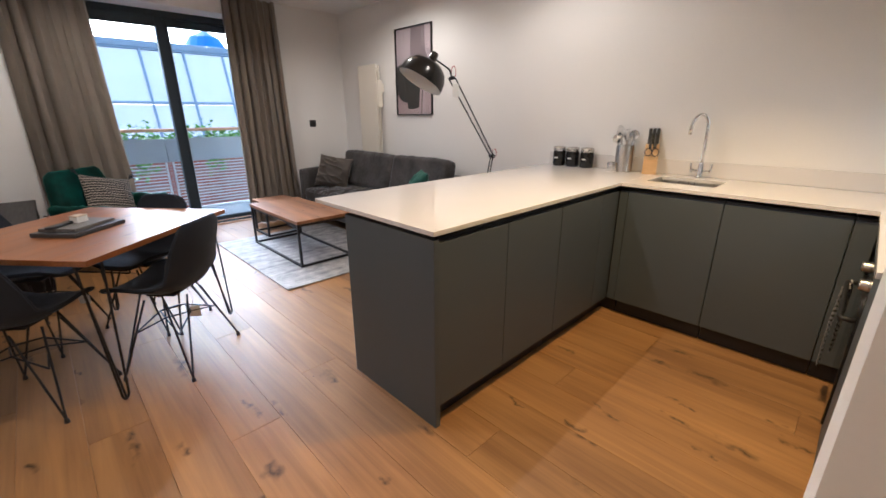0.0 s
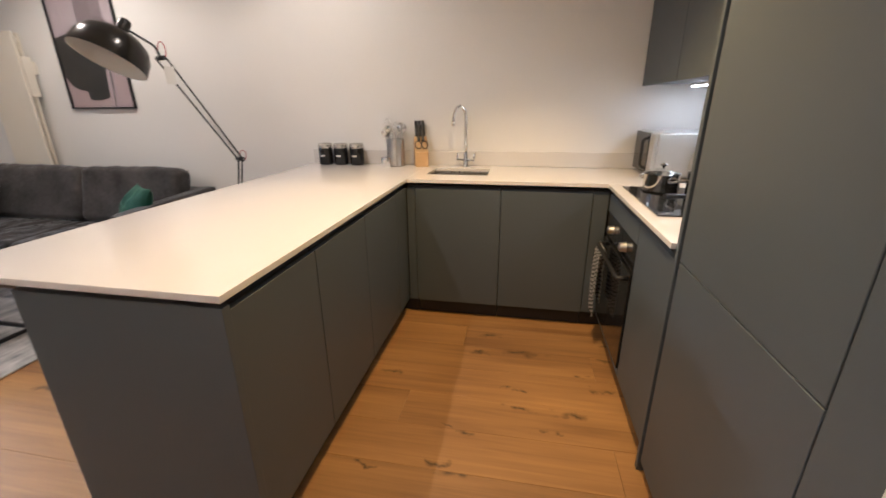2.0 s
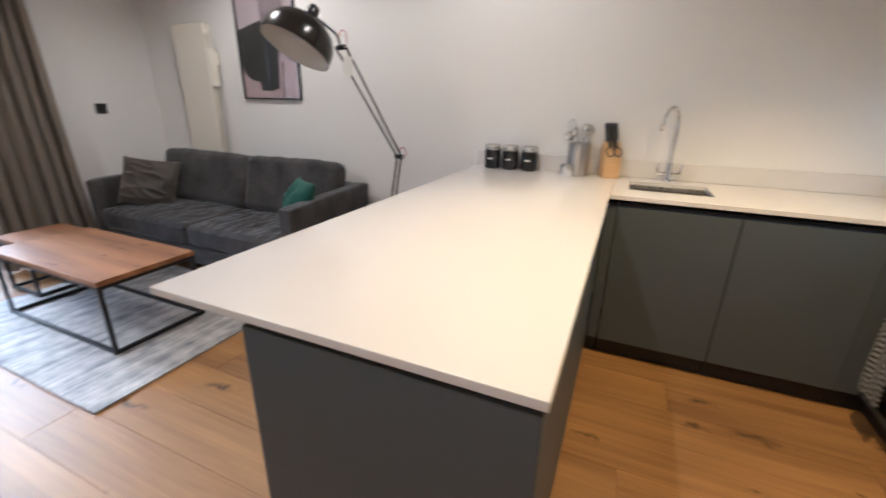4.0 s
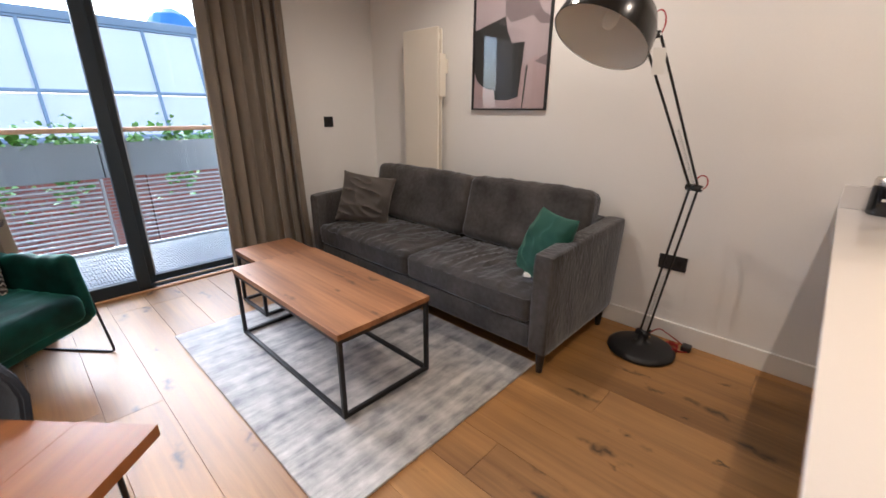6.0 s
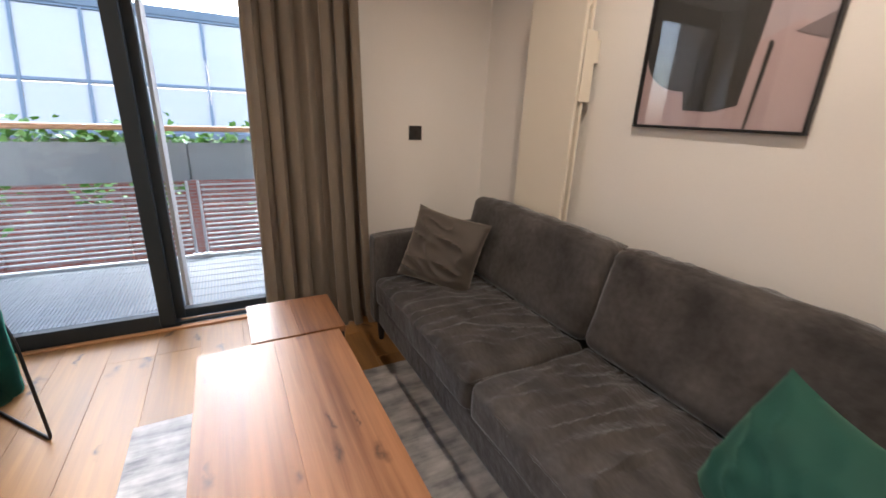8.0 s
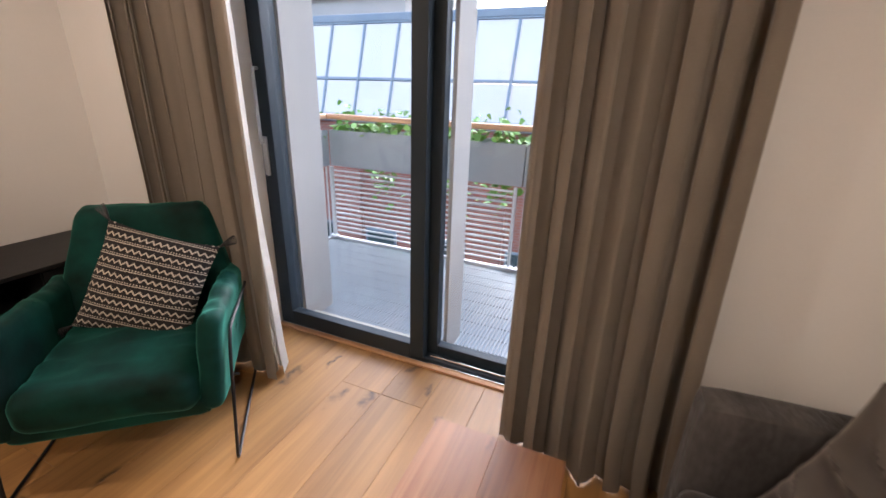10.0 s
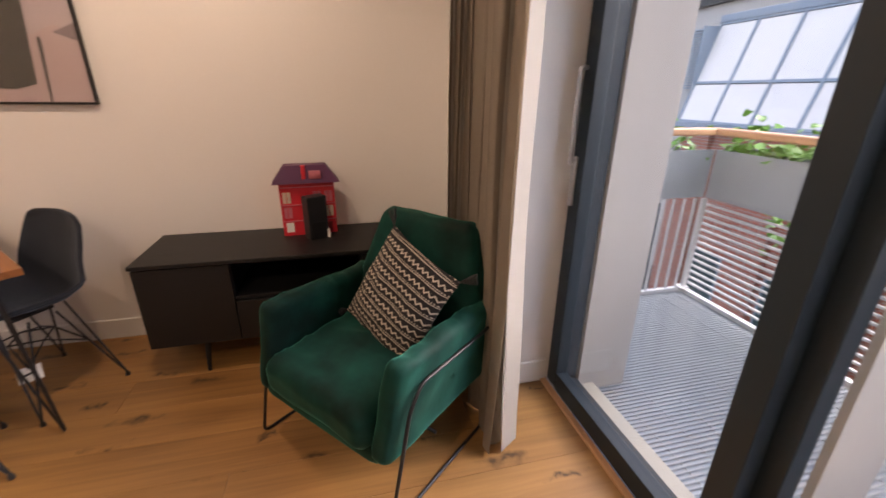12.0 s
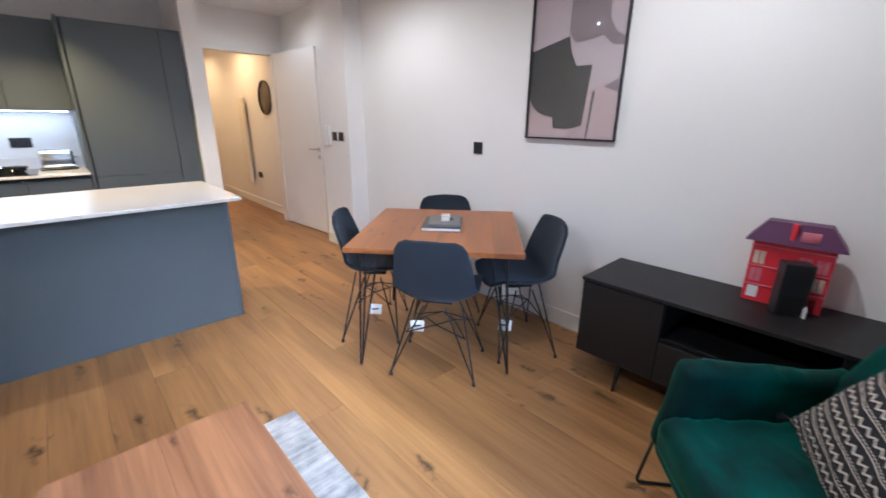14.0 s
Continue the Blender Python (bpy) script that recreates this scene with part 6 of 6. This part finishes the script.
pb = thing("planter", "galvanised steel trough planter on the balcony's short side", "planter", (-0.68, 6.5, 0.65), group="balcony planters")
bm = box(-0.545, -0.539, 5.97, RY + 0.03, 0.655, 0.985)
bx(bm, -0.84, -0.834, 5.97, RY + 0.03, 0.655, 0.985)
bx(bm, -0.834, -0.545, 5.97, RY + 0.03, 0.655, 0.661)
part("trough", bm, GALV, pb, "", False)
part("soil", box(-0.833, -0.546, 5.975, RY + 0.03, 0.90, 0.945), SOIL, pb, "", False)


def foliage(name, label, count, spot, seed, size=(0.045, 0.085)):
    """Many small lobed leaves round the given spots."""
    rnd = random.Random(seed)
    verts, faces = [], []
    outline = ((0, 0.0), (0.42, 0.25), (0.5, 0.62), (0.24, 0.66), (0, 1.0), (-0.24, 0.66), (-0.5, 0.62), (-0.42, 0.25))
    for _ in range(count):
        c = Vector(spot(rnd))
        s = rnd.uniform(*size)
        q = Euler((rnd.uniform(-0.9, 0.9), rnd.uniform(-0.9, 0.9), rnd.uniform(0, 6.28))).to_matrix()
        n0 = len(verts)
        verts += [tuple(c + q @ Vector((x * s, y * s, 0.18 * s * (abs(x) * 2) ** 2))) for x, y in outline]
        faces.append(tuple(range(n0, n0 + 8)))
    me = bpy.data.meshes.new(name)
    me.from_pydata(verts, [], faces)
    me.materials.append(LEAF)
    return tagged(new(name, me), label, "plants", "", "stuff")


def trough_spot(r):
    cx = math.floor(r.uniform(-2, 15)) * 0.27 + 0.1 * r.random()
    x = cx + r.gauss(0, 0.075)
    h = 0.5 + 0.5 * math.sin(cx * 7.7)
    return (min(3.8, max(-0.5, x)), RY + 0.19 + r.uniform(-0.12, 0.14), 0.95 + abs(r.gauss(0, 0.05 + 0.07 * h)))


foliage("ivy", "bright green leafy plants growing in the planters", 900, trough_spot, 4)
foliage("ivy", "bright green plants in the side planter", 160, lambda r: (-0.69 + r.uniform(-0.12, 0.12), r.uniform(6.0, 7.1), 0.95 + abs(r.gauss(0, 0.09))), 5)


def trailing(r):
    cx = (-0.15, 0.55, 1.05, 2.05, 2.75)[int(r.random() * 5)]
    return (cx + r.gauss(0, 0.09), RY + 0.36 + r.uniform(0, 0.06), 0.66 - abs(r.gauss(0, 0.17)))


foliage("ivy", "ivy trailing down below the planters", 300, trailing, 6)

# ---- the building across the street ----
FY = 13.5
ob = thing("office_building", "red brick building with white panelled mansard roof opposite", "building", (-1, FY, -7))
xs = [-7.6 + 2.1 * k for k in range(10)]
part("wall", box(-7.6, 13, FY + 0.16, FY + 3, -7, 0.60), BRICK, ob, "red brick wall", False)
for k, x in enumerate(xs[:-1]):
    part("pier", box(x, x + 0.9, FY, FY + 0.158, -7, 0.55), BRICK, ob, "", False)
    for z in (-4.1, -6.4):
        wv = part("window", box(x + 1.0, x + 2.0, FY + 0.10, FY + 0.155, z, z + 1.7, bevel=0.01), BARM, ob, "grey-framed window")
        part("pane", box(x + 1.06, x + 1.94, FY + 0.085, FY + 0.098, z + 0.06, z + 1.64), material("dark_pane", (0.05, 0.07, 0.07), 0.06) if k == 0 and z == -4.1 else bpy.data.materials["dark_pane"], wv, "", False)
part("ledge", box(-7.8, 13, FY - 0.12, FY + 0.3, 0.56, 0.68, bevel=0.01), BARM, ob)
LEANA = math.tan(radians(17))


def roof_y(z):
    return FY + (z - 0.68) * LEANA


def roof_box(x0, x1, z0, z1, out, depth):
    m = Matrix.Translation((0, roof_y(z0), z0)) @ pose(0, 0, 0, -17, 0, 0)
    return box(x0, x1, -out, depth - out, 0, (z1 - z0) / math.cos(radians(17)), m=m)


PW = 1.03
for k in range(20):
    x = 0.46 + (k - 8) * PW
    for z0, z1 in ((0.70, 1.60), (1.63, 2.98)):
        part("roof_panel", roof_box(x + 0.03, x + PW - 0.03, z0 + 0.03, z1 - 0.02, 0.0, 0.05), PANELM, ob, "", False)
    part("glazing_bar", roof_box(x - 0.028, x + 0.028, 0.68, 3.0, 0.035, 0.08), BARM, ob, "", False)
for z in (0.68, 1.60, 2.97):
    part("transom", roof_box(-7.8, 12.8, z, z + 0.055, 0.03, 0.08), BARM, ob, "", False)
part("gutter", box(-7.8, 13, FY + 0.66, FY + 1.0, 3.02, 3.20, bevel=0.02), BARM, ob)
part("flat_roof", box(-7.8, 13, FY + 1.0, FY + 9, 2.9, 3.05), PANELM, ob, "", False)
part("gable", box(-7.80, -7.76, FY + 0.2, FY + 3, 0.6, 2.95), BARM, ob, "", False)
lv = thing("plant_enclosure", "grey louvred plant enclosure on a far roof", "enclosure", (-10, 20, 2))
part("body", box(-15, -8.9, 20.2, 24, -7, 4.0), RENDERM, lv, "", False)
for k in range(22):
    part("louvre", box(-15, -8.9, 20.05, 20.19, 1.6 + k * 0.11, 1.66 + k * 0.11), BARM, lv, "", False)
tb = thing("office_tower", "dark-roofed pale office block behind the rooftops", "building", (-16, 30, -7))
part("wall", box(-26, -12, 30, 40, -7, 7.0), RENDERM, tb, "", False)
part("roof", box(-26.4, -11.6, 29.6, 40.4, 7.0, 8.2), CABDARK, tb, "dark overhanging roof", False)
bm = lathe(bmesh.new(), [(0.62, 0), (0.60, 0.35), (0.45, 0.62), (0.22, 0.78), (0, 0.82)], 14, Matrix.Translation((4.7, 16.0, 3.05)))
for v in bm.verts:
    v.co += 0.06 * noise.noise_vector(v.co * 2.3)
tagged(part("roof_cowl", bm, TARP, None, "", False), "blue tarpaulin-covered vent standing on the roof", "vent")
structure("ground", box(-600, 600, -300, 900, -7.3, -7.0), ASPHALT, "grey asphalt street far below the balcony", "street")

# ---- floor planks ----
PLW = 0.2175
cache = {}


def plank_mesh(w, l):
    key = (round(w, 3), round(l, 3))
    if key not in cache:
        h, c = 0.015, 0.0012
        v = [(sx * w / 2, sy * l / 2, -h) for sx, sy in ((-1, -1), (1, -1), (1, 1), (-1, 1))]
        v += [(sx * w / 2, sy * l / 2, -c) for sx, sy in ((-1, -1), (1, -1), (1, 1), (-1, 1))]
        v += [(sx * (w / 2 - c), sy * (l / 2 - c), 0.0) for sx, sy in ((-1, -1), (1, -1), (1, 1), (-1, 1))]
        f = [(3, 2, 1, 0), (8, 9, 10, 11)] + [(a + o, (a + 1) % 4 + o, (a + 1) % 4 + 4 + o, a + 4 + o) for o in (0, 4) for a in range(4)]
        me = bpy.data.meshes.new("plank")
        me.from_pydata(v, [], f)
        me.materials.append(OAK)
        cache[key] = me
    return cache[key]


rnd = random.Random(11)
x = 1.59 - PLW * 11
col = 0
while x < EX:
    a, b = max(x, WX), min(x + PLW, EX)
    if b - a > 0.02:
        end = NY + 0.29 if 0.27 < (a + b) / 2 < 2.24 else NY
        lo = -5.1 if (a + b) / 2 < 0.55 else SY
        y = lo - rnd.choice((0.0, 0.4, 0.8, 1.2, 1.6))
        while y < end:
            l = rnd.choice((1.9, 2.2, 1.6))
            y0, y1 = max(y, lo), min(y + l, end)
            if y1 - y0 > 0.03:
                o = new("plank", plank_mesh(b - a - 0.0008, y1 - y0 - 0.0008))
                o.location = ((a + b) / 2, (y0 + y1) / 2, 0.0)
                o.parent = floor
            y += l
    x += PLW
